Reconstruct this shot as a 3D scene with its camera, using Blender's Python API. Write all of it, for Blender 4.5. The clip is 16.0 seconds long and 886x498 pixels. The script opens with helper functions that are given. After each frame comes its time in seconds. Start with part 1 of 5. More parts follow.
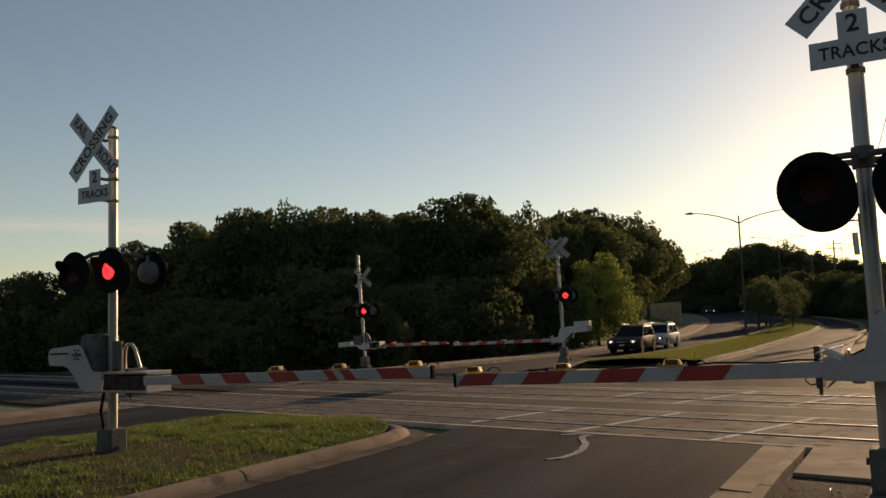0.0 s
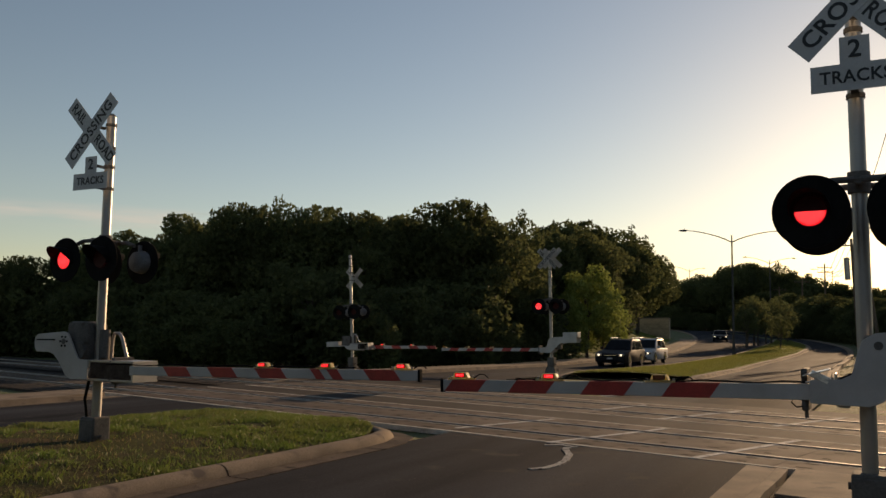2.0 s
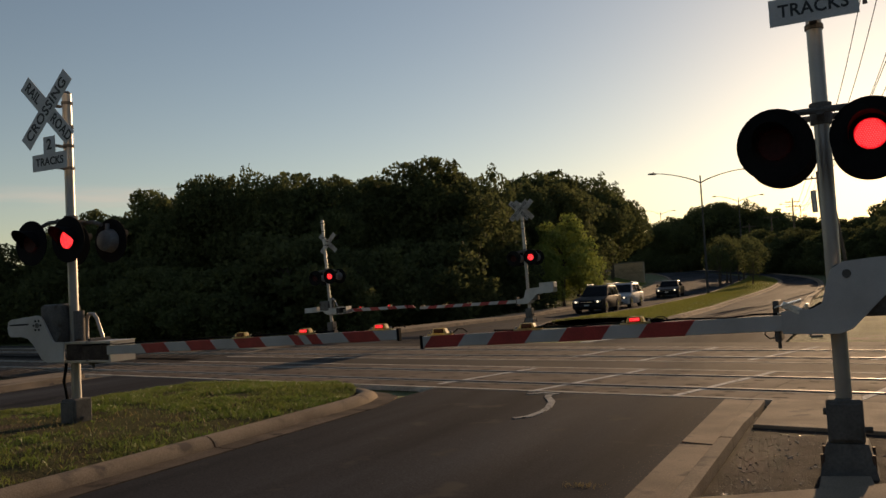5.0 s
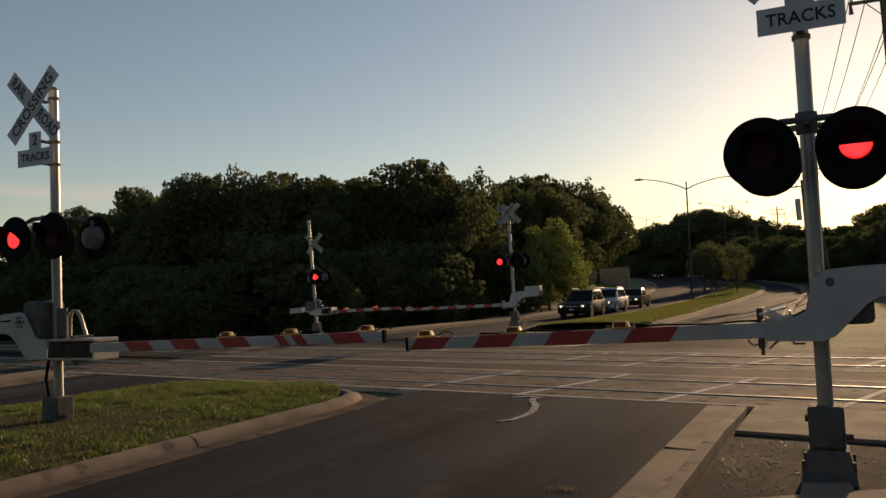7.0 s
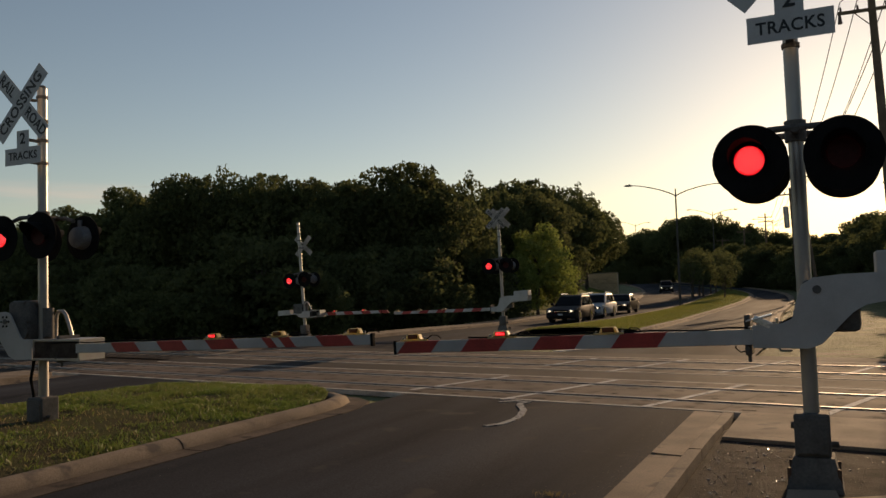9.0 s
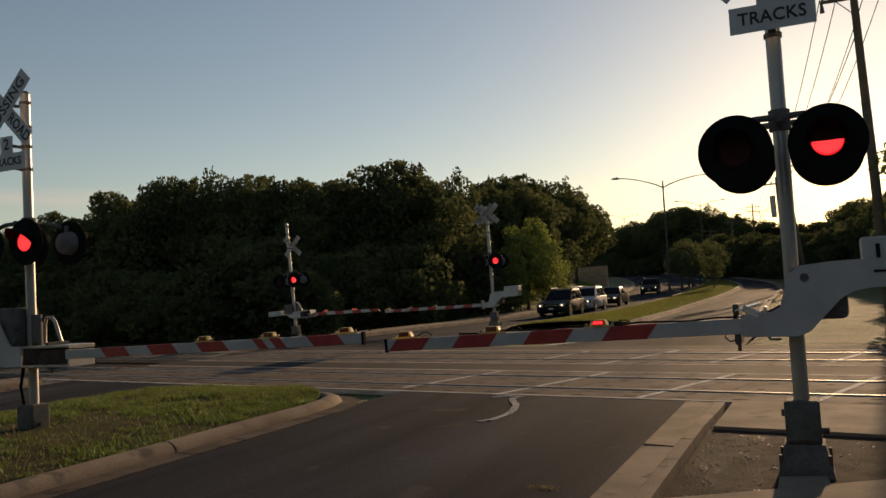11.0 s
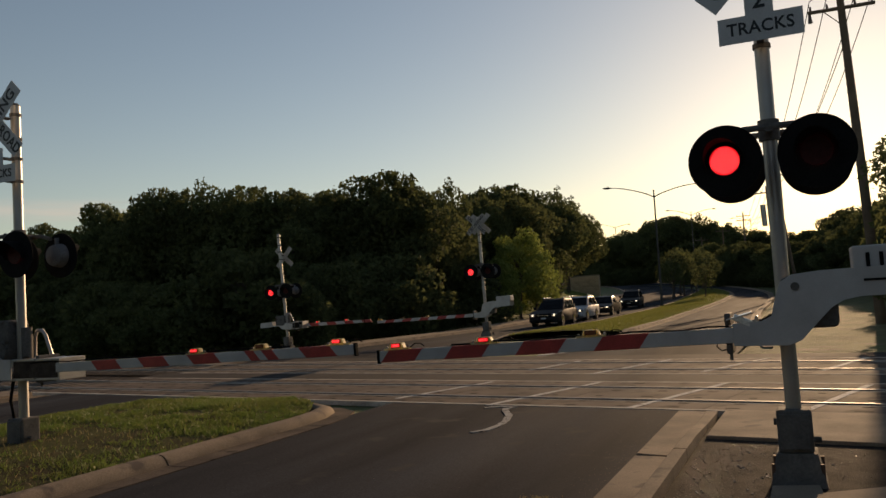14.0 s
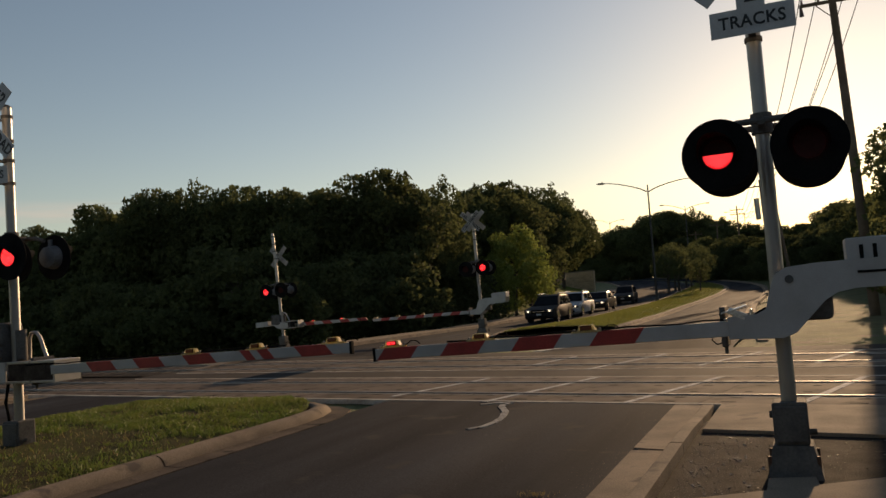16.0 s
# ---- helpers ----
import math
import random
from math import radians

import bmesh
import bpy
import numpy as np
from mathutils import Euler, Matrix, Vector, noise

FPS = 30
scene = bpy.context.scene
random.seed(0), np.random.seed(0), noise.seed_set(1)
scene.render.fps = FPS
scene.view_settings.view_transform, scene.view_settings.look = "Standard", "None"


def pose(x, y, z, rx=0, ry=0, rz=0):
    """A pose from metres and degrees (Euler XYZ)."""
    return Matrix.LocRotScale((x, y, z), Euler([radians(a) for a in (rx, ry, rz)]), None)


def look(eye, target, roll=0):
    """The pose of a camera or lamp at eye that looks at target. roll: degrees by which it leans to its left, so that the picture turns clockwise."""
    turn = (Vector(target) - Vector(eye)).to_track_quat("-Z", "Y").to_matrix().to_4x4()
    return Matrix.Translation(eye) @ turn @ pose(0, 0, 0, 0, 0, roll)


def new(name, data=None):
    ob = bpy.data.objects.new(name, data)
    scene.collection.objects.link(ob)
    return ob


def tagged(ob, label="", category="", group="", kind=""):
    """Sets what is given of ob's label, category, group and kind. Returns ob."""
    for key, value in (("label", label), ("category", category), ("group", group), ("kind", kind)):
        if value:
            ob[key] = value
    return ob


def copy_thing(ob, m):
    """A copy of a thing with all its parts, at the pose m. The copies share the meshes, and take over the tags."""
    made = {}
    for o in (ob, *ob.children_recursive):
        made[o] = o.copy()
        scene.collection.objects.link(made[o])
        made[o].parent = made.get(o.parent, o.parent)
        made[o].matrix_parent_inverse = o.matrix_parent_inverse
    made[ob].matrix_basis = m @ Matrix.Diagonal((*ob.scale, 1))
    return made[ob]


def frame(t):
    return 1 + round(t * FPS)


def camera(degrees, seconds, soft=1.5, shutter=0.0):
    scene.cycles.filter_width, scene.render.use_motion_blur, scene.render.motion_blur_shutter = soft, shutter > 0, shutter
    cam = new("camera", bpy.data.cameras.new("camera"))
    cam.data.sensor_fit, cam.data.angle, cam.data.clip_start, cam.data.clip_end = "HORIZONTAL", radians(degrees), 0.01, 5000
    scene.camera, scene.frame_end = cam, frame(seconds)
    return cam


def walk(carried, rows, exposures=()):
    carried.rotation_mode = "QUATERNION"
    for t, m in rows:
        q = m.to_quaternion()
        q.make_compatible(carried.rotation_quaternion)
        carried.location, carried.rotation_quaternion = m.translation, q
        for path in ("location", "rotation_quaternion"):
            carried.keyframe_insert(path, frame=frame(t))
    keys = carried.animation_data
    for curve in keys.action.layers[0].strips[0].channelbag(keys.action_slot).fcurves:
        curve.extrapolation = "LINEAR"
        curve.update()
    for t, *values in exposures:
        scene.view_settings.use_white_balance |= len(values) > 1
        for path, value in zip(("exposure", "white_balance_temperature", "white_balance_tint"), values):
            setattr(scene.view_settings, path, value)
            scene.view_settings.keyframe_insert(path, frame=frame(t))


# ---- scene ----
cam = camera(55.6, 16.0)
EXPOSURE = 0.0
PATH = [
    (0, (-0.003, -0.008, 1.771), (-0.023, 1.984, 1.952), -2.0),
    (0.5, (0.001, -0.008, 1.773), (0.004, 1.981, 1.977), -2.0),
    (1, (-0.008, -0.017, 1.776), (0.007, 1.97, 1.998), -1.5),
    (1.5, (-0.011, -0.011, 1.771), (0.004, 1.977, 1.991), 0.1),
    (2, (-0.011, -0.004, 1.768), (-0.014, 1.986, 1.96), 0.8),
    (2.5, (-0.011, -0.009, 1.759), (-0.029, 1.983, 1.929), -1.0),
    (3, (0.002, -0.009, 1.758), (0.002, 1.985, 1.907), -2.3),
    (3.5, (0.002, -0.001, 1.754), (0.034, 1.995, 1.879), -3.0),
    (4, (0.007, 0.01, 1.752), (0.053, 2.007, 1.855), -3.2),
    (6.5, (0.005, 0.003, 1.755), (0.084, 2.0, 1.844), -2.6),
    (7, (-0.001, 0.001, 1.755), (0.09, 1.996, 1.851), -2.3),
    (7.5, (0.001, 0.006, 1.757), (0.116, 2.0, 1.865), -2.0),
    (8, (-0.002, 0.01, 1.756), (0.117, 2.003, 1.865), -1.4),
    (10.5, (0.008, 0.002, 1.753), (0.137, 1.996, 1.847), -2.8),
    (11, (0.008, 0.004, 1.752), (0.149, 1.996, 1.848), -3.1),
    (11.5, (0.009, -0.003, 1.752), (0.151, 1.99, 1.846), -3.2),
    (12, (0.012, -0.007, 1.756), (0.152, 1.986, 1.851), -3.4),
    (12.5, (0.008, -0.006, 1.752), (0.144, 1.987, 1.854), -3.5),
    (13, (-0.001, -0.007, 1.754), (0.136, 1.986, 1.86), -3.3),
    (13.5, (0.005, -0.002, 1.754), (0.147, 1.99, 1.863), -3.1),
    (14, (0.009, 0.001, 1.757), (0.17, 1.99, 1.876), -3.4),
    (14.5, (0.011, 0.001, 1.759), (0.192, 1.989, 1.884), -3.6),
    (15, (0.01, 0.01, 1.757), (0.203, 1.997, 1.878), -3.7),
    (15.5, (0.011, 0.012, 1.756), (0.203, 2.0, 1.871), -3.6),
    (16, (0.011, 0.005, 1.754), (0.184, 1.994, 1.866), -4.1),
]
walk(cam, [(t, look(eye, aim, lean)) for t, eye, aim, lean in PATH], exposures=[(0, EXPOSURE + 0.17, 7350, 17), (3, EXPOSURE + 0.07, 7350, 17), (6, EXPOSURE + 0.02, 7350, 17), (16, EXPOSURE + 0.02, 7350, 17)])

# ---- world, sun ----
SUN_AZ, SUN_EL = 31.4, 11.3
world = bpy.data.worlds.new("evening_sky")
scene.world = world
world.use_nodes = True
wn = world.node_tree
sky = wn.nodes.new("ShaderNodeTexSky")
sky.sky_type, sky.sun_disc = "NISHITA", False
sky.sun_elevation, sky.sun_rotation = radians(SUN_EL), radians(SUN_AZ)
sky.air_density, sky.dust_density, sky.ozone_density = 1.0, 0.25, 1.1
wn.links.new(sky.outputs[0], wn.nodes["Background"].inputs[0])
wn.nodes["Background"].inputs[1].default_value = 0.094
sun = new("sun", bpy.data.lights.new("sun", "SUN"))
sun.data.energy, sun.data.angle, sun.data.color = 4.6, radians(0.6), (1.0, 0.72, 0.44)
sd = Vector((math.sin(radians(SUN_AZ)) * math.cos(radians(SUN_EL)), math.cos(radians(SUN_AZ)) * math.cos(radians(SUN_EL)), math.sin(radians(SUN_EL))))
sun.matrix_world = look(sd * 300, (0, 0, 0))

# a thin streak of evening cloud low over the horizon
cm = bpy.data.materials.new("thin_cloud")
cm.use_nodes = True
cn, cl = cm.node_tree.nodes, cm.node_tree.links.new
cn.remove(cn["Principled BSDF"])
ctc, cmap, cno, cgr, crl, crz, cmu, cem, ctr, cmx = [cn.new("ShaderNode" + k) for k in ("TexCoord", "Mapping", "TexNoise", "SeparateXYZ", "MapRange", "MapRange", "Math", "Emission", "BsdfTransparent", "MixShader")]
cmap.inputs["Scale"].default_value = (3.0, 1.0, 1.3)
cl(ctc.outputs["Generated"], cmap.inputs["Vector"])
cl(cmap.outputs[0], cno.inputs["Vector"])
cno.inputs["Scale"].default_value, cno.inputs["Detail"].default_value = 1.6, 5
cl(ctc.outputs["Generated"], cgr.inputs[0])
crz.interpolation_type = crl.interpolation_type = "SMOOTHSTEP"
cpk = cn.new("ShaderNodeMath")
cpk.operation = "PINGPONG"
cpk.inputs[1].default_value = 0.5
cl(cgr.outputs["Z"], cpk.inputs[0])
crz.inputs[1].default_value, crz.inputs[2].default_value = 0.02, 0.42
cl(cpk.outputs[0], crz.inputs[0])
crl.inputs[1].default_value, crl.inputs[2].default_value, crl.inputs[4].default_value = 0.3, 0.62, 0.5
cl(cno.outputs["Fac"], crl.inputs[0])
cmu.operation = "MULTIPLY"
cl(crz.outputs[0], cmu.inputs[0])
cl(crl.outputs[0], cmu.inputs[1])
cem.inputs[0].default_value, cem.inputs[1].default_value = (1.0, 0.9, 0.8, 1), 0.62
cl(cmu.outputs[0], cmx.inputs[0])
cl(ctr.outputs[0], cmx.inputs[1])
cl(cem.outputs[0], cmx.inputs[2])
cl(cmx.outputs[0], cn["Material Output"].inputs[0])
cme = bpy.data.meshes.new("cloud")
cv = [(3600 * math.sin(radians(a)), 3600 * math.cos(radians(a)), h) for a in range(-60, -7, 4) for h in (372, 500)]
cme.from_pydata(cv, [], [(2 * k, 2 * k + 1, 2 * k + 3, 2 * k + 2) for k in range(len(cv) // 2 - 1)])
cme.materials.append(cm)
tagged(new("backdrop_cloud", cme), "thin pale streak of evening cloud far off", "cloud", kind="structure").visible_shadow = False

# ---- materials ----


def material(name, colour, rough=0.7, metal=0.0, other=None, scale=3.0, fine=60.0, bump=0.2, depth=0.01, spots=None, gloss=0.5, wear=0.35, through_light=0.0, per_piece=0.0, stretch=None, grain_range=(0.78, 1.2)):
    """Two scales of variation between colour and other, fine relief; spots: (colour, scale, amount)."""
    m = bpy.data.materials.new(name)
    m.use_nodes = True
    nt = m.node_tree
    n, link = nt.nodes, nt.links.new
    b = n["Principled BSDF"]
    b.inputs["Roughness"].default_value, b.inputs["Metallic"].default_value = rough, metal
    b.inputs["Specular IOR Level"].default_value = gloss
    tc = n.new("ShaderNodeTexCoord")
    big = n.new("ShaderNodeTexNoise")
    big.inputs["Scale"].default_value, big.inputs["Detail"].default_value = scale, 6
    small = n.new("ShaderNodeTexNoise")
    small.inputs["Scale"].default_value, small.inputs["Detail"].default_value = fine, 4
    if stretch:
        mp = n.new("ShaderNodeMapping")
        mp.inputs["Scale"].default_value = stretch
        link(tc.outputs["Object"], mp.inputs["Vector"])
        link(mp.outputs[0], big.inputs["Vector"])
    else:
        link(tc.outputs["Object"], big.inputs["Vector"])
    link(tc.outputs["Object"], small.inputs["Vector"])
    ramp = n.new("ShaderNodeMapRange")
    ramp.inputs[1].default_value, ramp.inputs[2].default_value = 0.35, 0.68
    link(big.outputs["Fac"], ramp.inputs[0])
    mix = n.new("ShaderNodeMix")
    mix.data_type = "RGBA"
    c2 = other or tuple(c * (1 - wear) for c in colour)
    mix.inputs["A"].default_value, mix.inputs["B"].default_value = (*colour, 1), (*c2, 1)
    link(ramp.outputs[0], mix.inputs["Factor"])
    grain = n.new("ShaderNodeMapRange")
    grain.inputs[1].default_value, grain.inputs[2].default_value, grain.inputs[3].default_value, grain.inputs[4].default_value = 0.3, 0.7, *grain_range
    link(small.outputs["Fac"], grain.inputs[0])
    mul = n.new("ShaderNodeVectorMath")
    mul.operation = "SCALE"
    link(mix.outputs["Result"], mul.inputs[0])
    link(grain.outputs[0], mul.inputs["Scale"])
    out = mul.outputs[0]
    if per_piece:
        oi = n.new("ShaderNodeObjectInfo")
        pr = n.new("ShaderNodeMapRange")
        pr.inputs[3].default_value, pr.inputs[4].default_value = 1 - per_piece, 1 + per_piece
        link(oi.outputs["Random"], pr.inputs[0])
        mul2 = n.new("ShaderNodeVectorMath")
        mul2.operation = "SCALE"
        link(out, mul2.inputs[0])
        link(pr.outputs[0], mul2.inputs["Scale"])
        out = mul2.outputs[0]
    if spots:
        sp = n.new("ShaderNodeTexNoise")
        sp.inputs["Scale"].default_value, sp.inputs["Detail"].default_value = spots[1], 5
        link(tc.outputs["Object"], sp.inputs["Vector"])
        sr = n.new("ShaderNodeMapRange")
        sr.inputs[1].default_value, sr.inputs[2].default_value = 0.62 - spots[2], 0.7 - spots[2] * 0.5
        link(sp.outputs["Fac"], sr.inputs[0])
        m2 = n.new("ShaderNodeMix")
        m2.data_type = "RGBA"
        m2.inputs["B"].default_value = (*spots[0], 1)
        link(sr.outputs[0], m2.inputs["Factor"])
        link(out, m2.inputs["A"])
        out = m2.outputs["Result"]
    link(out, b.inputs["Base Color"])
    rr = n.new("ShaderNodeMapRange")
    rr.inputs[3].default_value, rr.inputs[4].default_value = max(0.02, rough - 0.1), min(1, rough + 0.12)
    link(big.outputs["Fac"], rr.inputs[0])
    link(rr.outputs[0], b.inputs["Roughness"])
    if bump:
        bp = n.new("ShaderNodeBump")
        bp.inputs["Strength"].default_value, bp.inputs["Distance"].default_value = bump, depth
        link(small.outputs["Fac"], bp.inputs["Height"])
        link(bp.outputs[0], b.inputs["Normal"])
    if through_light:
        tr = n.new("ShaderNodeBsdfTranslucent")
        link(out, tr.inputs[0])
        ms = n.new("ShaderNodeMixShader")
        ms.inputs[0].default_value = through_light
        link(b.outputs[0], ms.inputs[1])
        link(tr.outputs[0], ms.inputs[2])
        link(ms.outputs[0], n["Material Output"].inputs[0])
    return m


def glow(name, colour, strength):
    m = bpy.data.materials.new(name)
    m.use_nodes = True
    b = m.node_tree.nodes["Principled BSDF"]
    b.inputs["Base Color"].default_value = (*colour, 1)
    b.inputs["Emission Color"].default_value, b.inputs["Emission Strength"].default_value = (*colour, 1), strength
    return m


ASPHALT = material("asphalt", (0.052, 0.055, 0.062), 0.92, gloss=0.02, other=(0.02, 0.021, 0.024), scale=0.75, stretch=(1.0, 0.1, 1.0), fine=55, bump=0.3, depth=0.004, grain_range=(0.7, 1.3), spots=((0.06, 0.057, 0.054), 1.3, 0.0))
OLD_ASPHALT = material("worn_asphalt", (0.06, 0.055, 0.052), 0.92, gloss=0.05, other=(0.04, 0.037, 0.035), scale=0.5, fine=80, bump=0.5, depth=0.006)
CONCRETE = material("concrete", (0.27, 0.215, 0.16), 0.92, gloss=0.05, other=(0.18, 0.145, 0.11), scale=1.6, fine=70, bump=0.35, depth=0.004, spots=((0.12, 0.1, 0.085), 2.6, 0.02))
GUTTER = material("dirty_gutter_concrete", (0.15, 0.12, 0.095), 0.95, gloss=0.02, other=(0.075, 0.062, 0.052), scale=1.3, fine=60, bump=0.4, depth=0.004, spots=((0.05, 0.043, 0.038), 3.0, 0.05))
PANEL = material("crossing_panel_concrete", (0.15, 0.12, 0.098), 0.92, gloss=0.05, other=(0.095, 0.078, 0.066), scale=1.1, fine=60, bump=0.35, depth=0.004, spots=((0.06, 0.05, 0.045), 2.2, 0.05), per_piece=0.18)
GREY_SIGN = material("grey_sign_sheet", (0.34, 0.33, 0.31), 0.6, 0.2, other=(0.22, 0.21, 0.2), scale=4, fine=40, bump=0.1)
RUBBER = material("black_rubber", (0.02, 0.019, 0.018), 0.95, gloss=0.02, bump=0.2)
RAIL_STEEL = material("polished_rail_steel", (0.3, 0.28, 0.26), 0.6, 0.7, scale=5, bump=0.1)
STAINED = material("rust_stained_sheet", (0.085, 0.068, 0.056), 0.85, gloss=0.05, other=(0.045, 0.034, 0.028), scale=6, fine=40, bump=0.3, depth=0.003, spots=((0.13, 0.115, 0.1), 5, 0.0))
RUST = material("rusty_steel", (0.13, 0.07, 0.045), 0.8, 0.3, scale=8, bump=0.3)
PAINT_WHITE = material("road_paint", (0.62, 0.6, 0.56), 0.9, gloss=0.05, other=(0.5, 0.47, 0.43), scale=6, fine=50, bump=0.3, spots=((0.2, 0.18, 0.16), 9, 0.03))
PAINT_WORN = material("flaking_road_paint", (0.42, 0.41, 0.38), 0.9, gloss=0.03, other=(0.3, 0.29, 0.27), scale=7, fine=40, bump=0.3, spots=((0.045, 0.045, 0.046), 12, 0.08))
GRASS_SOIL = material("grassy_ground", (0.11, 0.13, 0.035), 0.95, other=(0.07, 0.085, 0.025), scale=0.7, fine=40, bump=1.0, depth=0.04, spots=((0.15, 0.115, 0.07), 0.6, 0.02))
TURF = material("mown_grass", (0.155, 0.185, 0.042), 0.95, gloss=0.02, other=(0.11, 0.135, 0.032), scale=0.4, fine=9, bump=1.0, depth=0.06, spots=((0.17, 0.14, 0.07), 0.8, 0.02), through_light=0.0)
ISLAND_TURF = material("patchy_grass_and_earth", (0.085, 0.085, 0.035), 0.95, gloss=0.02, other=(0.065, 0.055, 0.032), scale=1.2, fine=30, bump=1.0, depth=0.03, spots=((0.11, 0.08, 0.052), 1.4, 0.08))
GRAVEL_BED = material("gravel_bed", (0.042, 0.035, 0.03), 0.95, gloss=0.03, other=(0.022, 0.018, 0.016), scale=3, fine=70, bump=0.8, depth=0.012, spots=((0.07, 0.06, 0.05), 5, -0.02))
STONE = material("gravel_stone", (0.3, 0.26, 0.22), 0.15, gloss=0.8, other=(0.12, 0.1, 0.09), scale=9, fine=60, bump=0.3)
# Stone colour is taken down for the shade beside the crossing
BALLAST = material("shade_darkened_ballast", (0.075, 0.066, 0.058), 0.95, gloss=0.03, other=(0.04, 0.035, 0.031), scale=5, fine=24, bump=1.0, depth=0.05)
BLADE = material("grass_blade", (0.1, 0.155, 0.03), 0.6, other=(0.13, 0.155, 0.04), scale=1.2, fine=20, bump=0, through_light=0.45)
MEDIAN_BLADE = material("sun_dried_grass_blade", (0.17, 0.2, 0.045), 0.7, other=(0.22, 0.21, 0.06), scale=0.6, fine=8, bump=0, through_light=0.4)
DRY_BLADE = material("dry_grass_blade", (0.27, 0.22, 0.1), 0.7, scale=2, bump=0, through_light=0.35)
LEAF = material("dark_oak_leaf", (0.105, 0.12, 0.05), 0.85, gloss=0.15, other=(0.07, 0.085, 0.036), scale=0.5, fine=5, bump=0, through_light=0.5, per_piece=0.2)
# Leaf colour raised to carry the sun on trees at the wood's edge
LEAF_SUNLIT = material("sun_toned_leaf", (0.25, 0.29, 0.075), 0.8, gloss=0.2, other=(0.17, 0.22, 0.055), scale=0.5, fine=5, bump=0, through_light=0.4, per_piece=0.2)
LAMP_GREY = material("dark_grey_paint", (0.07, 0.068, 0.065), 0.6, 0.2, scale=3, bump=0.1)
# Pale matt colour stands in for the low sun's glint on the edging
EDGE = material("worn_glint_toned_edging", (0.62, 0.57, 0.49), 0.9, gloss=0.05, other=(0.38, 0.34, 0.29), scale=3, fine=30, bump=0.1)
BARK = material("bark", (0.1, 0.078, 0.06), 0.9, scale=3, fine=25, bump=0.8, depth=0.02)
GALV = material("galvanised_steel", (0.42, 0.4, 0.375), 0.45, 0.75, other=(0.35, 0.335, 0.315), scale=2.5, fine=160, bump=0.12, depth=0.002, grain_range=(0.9, 1.08))
CAST = material("grey_cast_housing", (0.15, 0.142, 0.132), 0.85, 0.0, gloss=0.08, scale=5, fine=40, bump=0.3, depth=0.003, spots=((0.07, 0.05, 0.035), 5, 0.02))
WHITE = material("weathered_white_paint", (0.52, 0.505, 0.475), 0.6, gloss=0.2, other=(0.42, 0.4, 0.37), scale=3, fine=140, bump=0.06, depth=0.002, spots=((0.33, 0.28, 0.23), 9, -0.1), grain_range=(0.94, 1.05))
SIGN = material("reflective_white_sheeting", (0.55, 0.55, 0.54), 0.6, gloss=0.2, other=(0.5, 0.5, 0.49), scale=5, fine=200, bump=0.05, depth=0.001)
BLACK = material("matt_black", (0.012, 0.012, 0.012), 0.9, gloss=0.1, scale=5, bump=0.1)
LETTER = material("black_lettering", (0.015, 0.015, 0.016), 0.5, scale=8, bump=0)
RED = material("red_reflective_tape", (0.44, 0.045, 0.035), 0.5, other=(0.33, 0.036, 0.028), scale=6, fine=80, bump=0.06, depth=0.001)
AMBER = material("pale_amber_plastic", (0.85, 0.74, 0.42), 0.25, other=(0.75, 0.62, 0.3), scale=10, bump=0.05, through_light=0.5)
LENS_OFF = material("unlit_red_lens", (0.05, 0.008, 0.007), 0.55, gloss=0.15, scale=30, bump=0.3)
LENS_GREY = material("grey_lamp_back", (0.2, 0.2, 0.205), 0.6, 0.1, scale=6, bump=0.1)
LENS_ON = glow("lit_red_lens", (1.0, 0.01, 0.02), 0.62)
FACE_OFF = material("unlit_lamp_face", (0.2, 0.055, 0.02), 0.4, scale=20, bump=0.1)
LED_ON = glow("lit_red_diode", (1.0, 0.09, 0.1), 2.6)
TYRE = material("tyre_rubber", (0.02, 0.02, 0.02), 0.8, scale=9, bump=0.3)
CHROME = material("chrome", (0.62, 0.62, 0.62), 0.15, 1.0, scale=5, bump=0)
GLASS_DARK = material("tinted_glass", (0.012, 0.013, 0.015), 0.12, scale=2, bump=0, gloss=0.3)
HEADLAMP = glow("lit_headlamp", (1.0, 0.86, 0.62), 1.5)
PAINT_DARK = material("dark_grey_car_paint", (0.022, 0.021, 0.022), 0.5, 0.0, scale=2, bump=0, gloss=0.08)
PAINT_SILVER = material("silver_car_paint", (0.52, 0.53, 0.54), 0.45, 0.1, scale=2, bump=0, gloss=0.08)
PAINT_BLACK = material("black_car_paint", (0.012, 0.012, 0.014), 0.3, 0.0, scale=2, bump=0, gloss=0.08)
WOOD_POLE = material("weathered_pole_wood", (0.16, 0.115, 0.08), 0.85, scale=2, fine=30, bump=0.5, depth=0.01)
PORCELAIN = material("brown_insulator", (0.12, 0.07, 0.05), 0.3, scale=8, bump=0)
WIRE = material("cable_black", (0.015, 0.015, 0.015), 0.95, gloss=0.02, scale=8, bump=0)
# Pale warm colour replaces sunlight, which misses this wall face
BANK = material("sun_toned_wall_block", (0.5, 0.375, 0.25), 0.95, other=(0.4, 0.29, 0.19), scale=0.9, fine=20, bump=0.6, depth=0.02, per_piece=0.15)
GLOSS_CASE = material("bare_aluminium", (0.82, 0.8, 0.74), 0.32, 1.0, other=(0.74, 0.71, 0.64), scale=8, bump=0.2)

# ---- builders ----
ROAD_TURN = -28.0
RT = pose(0, 0, 0, 0, 0, ROAD_TURN)


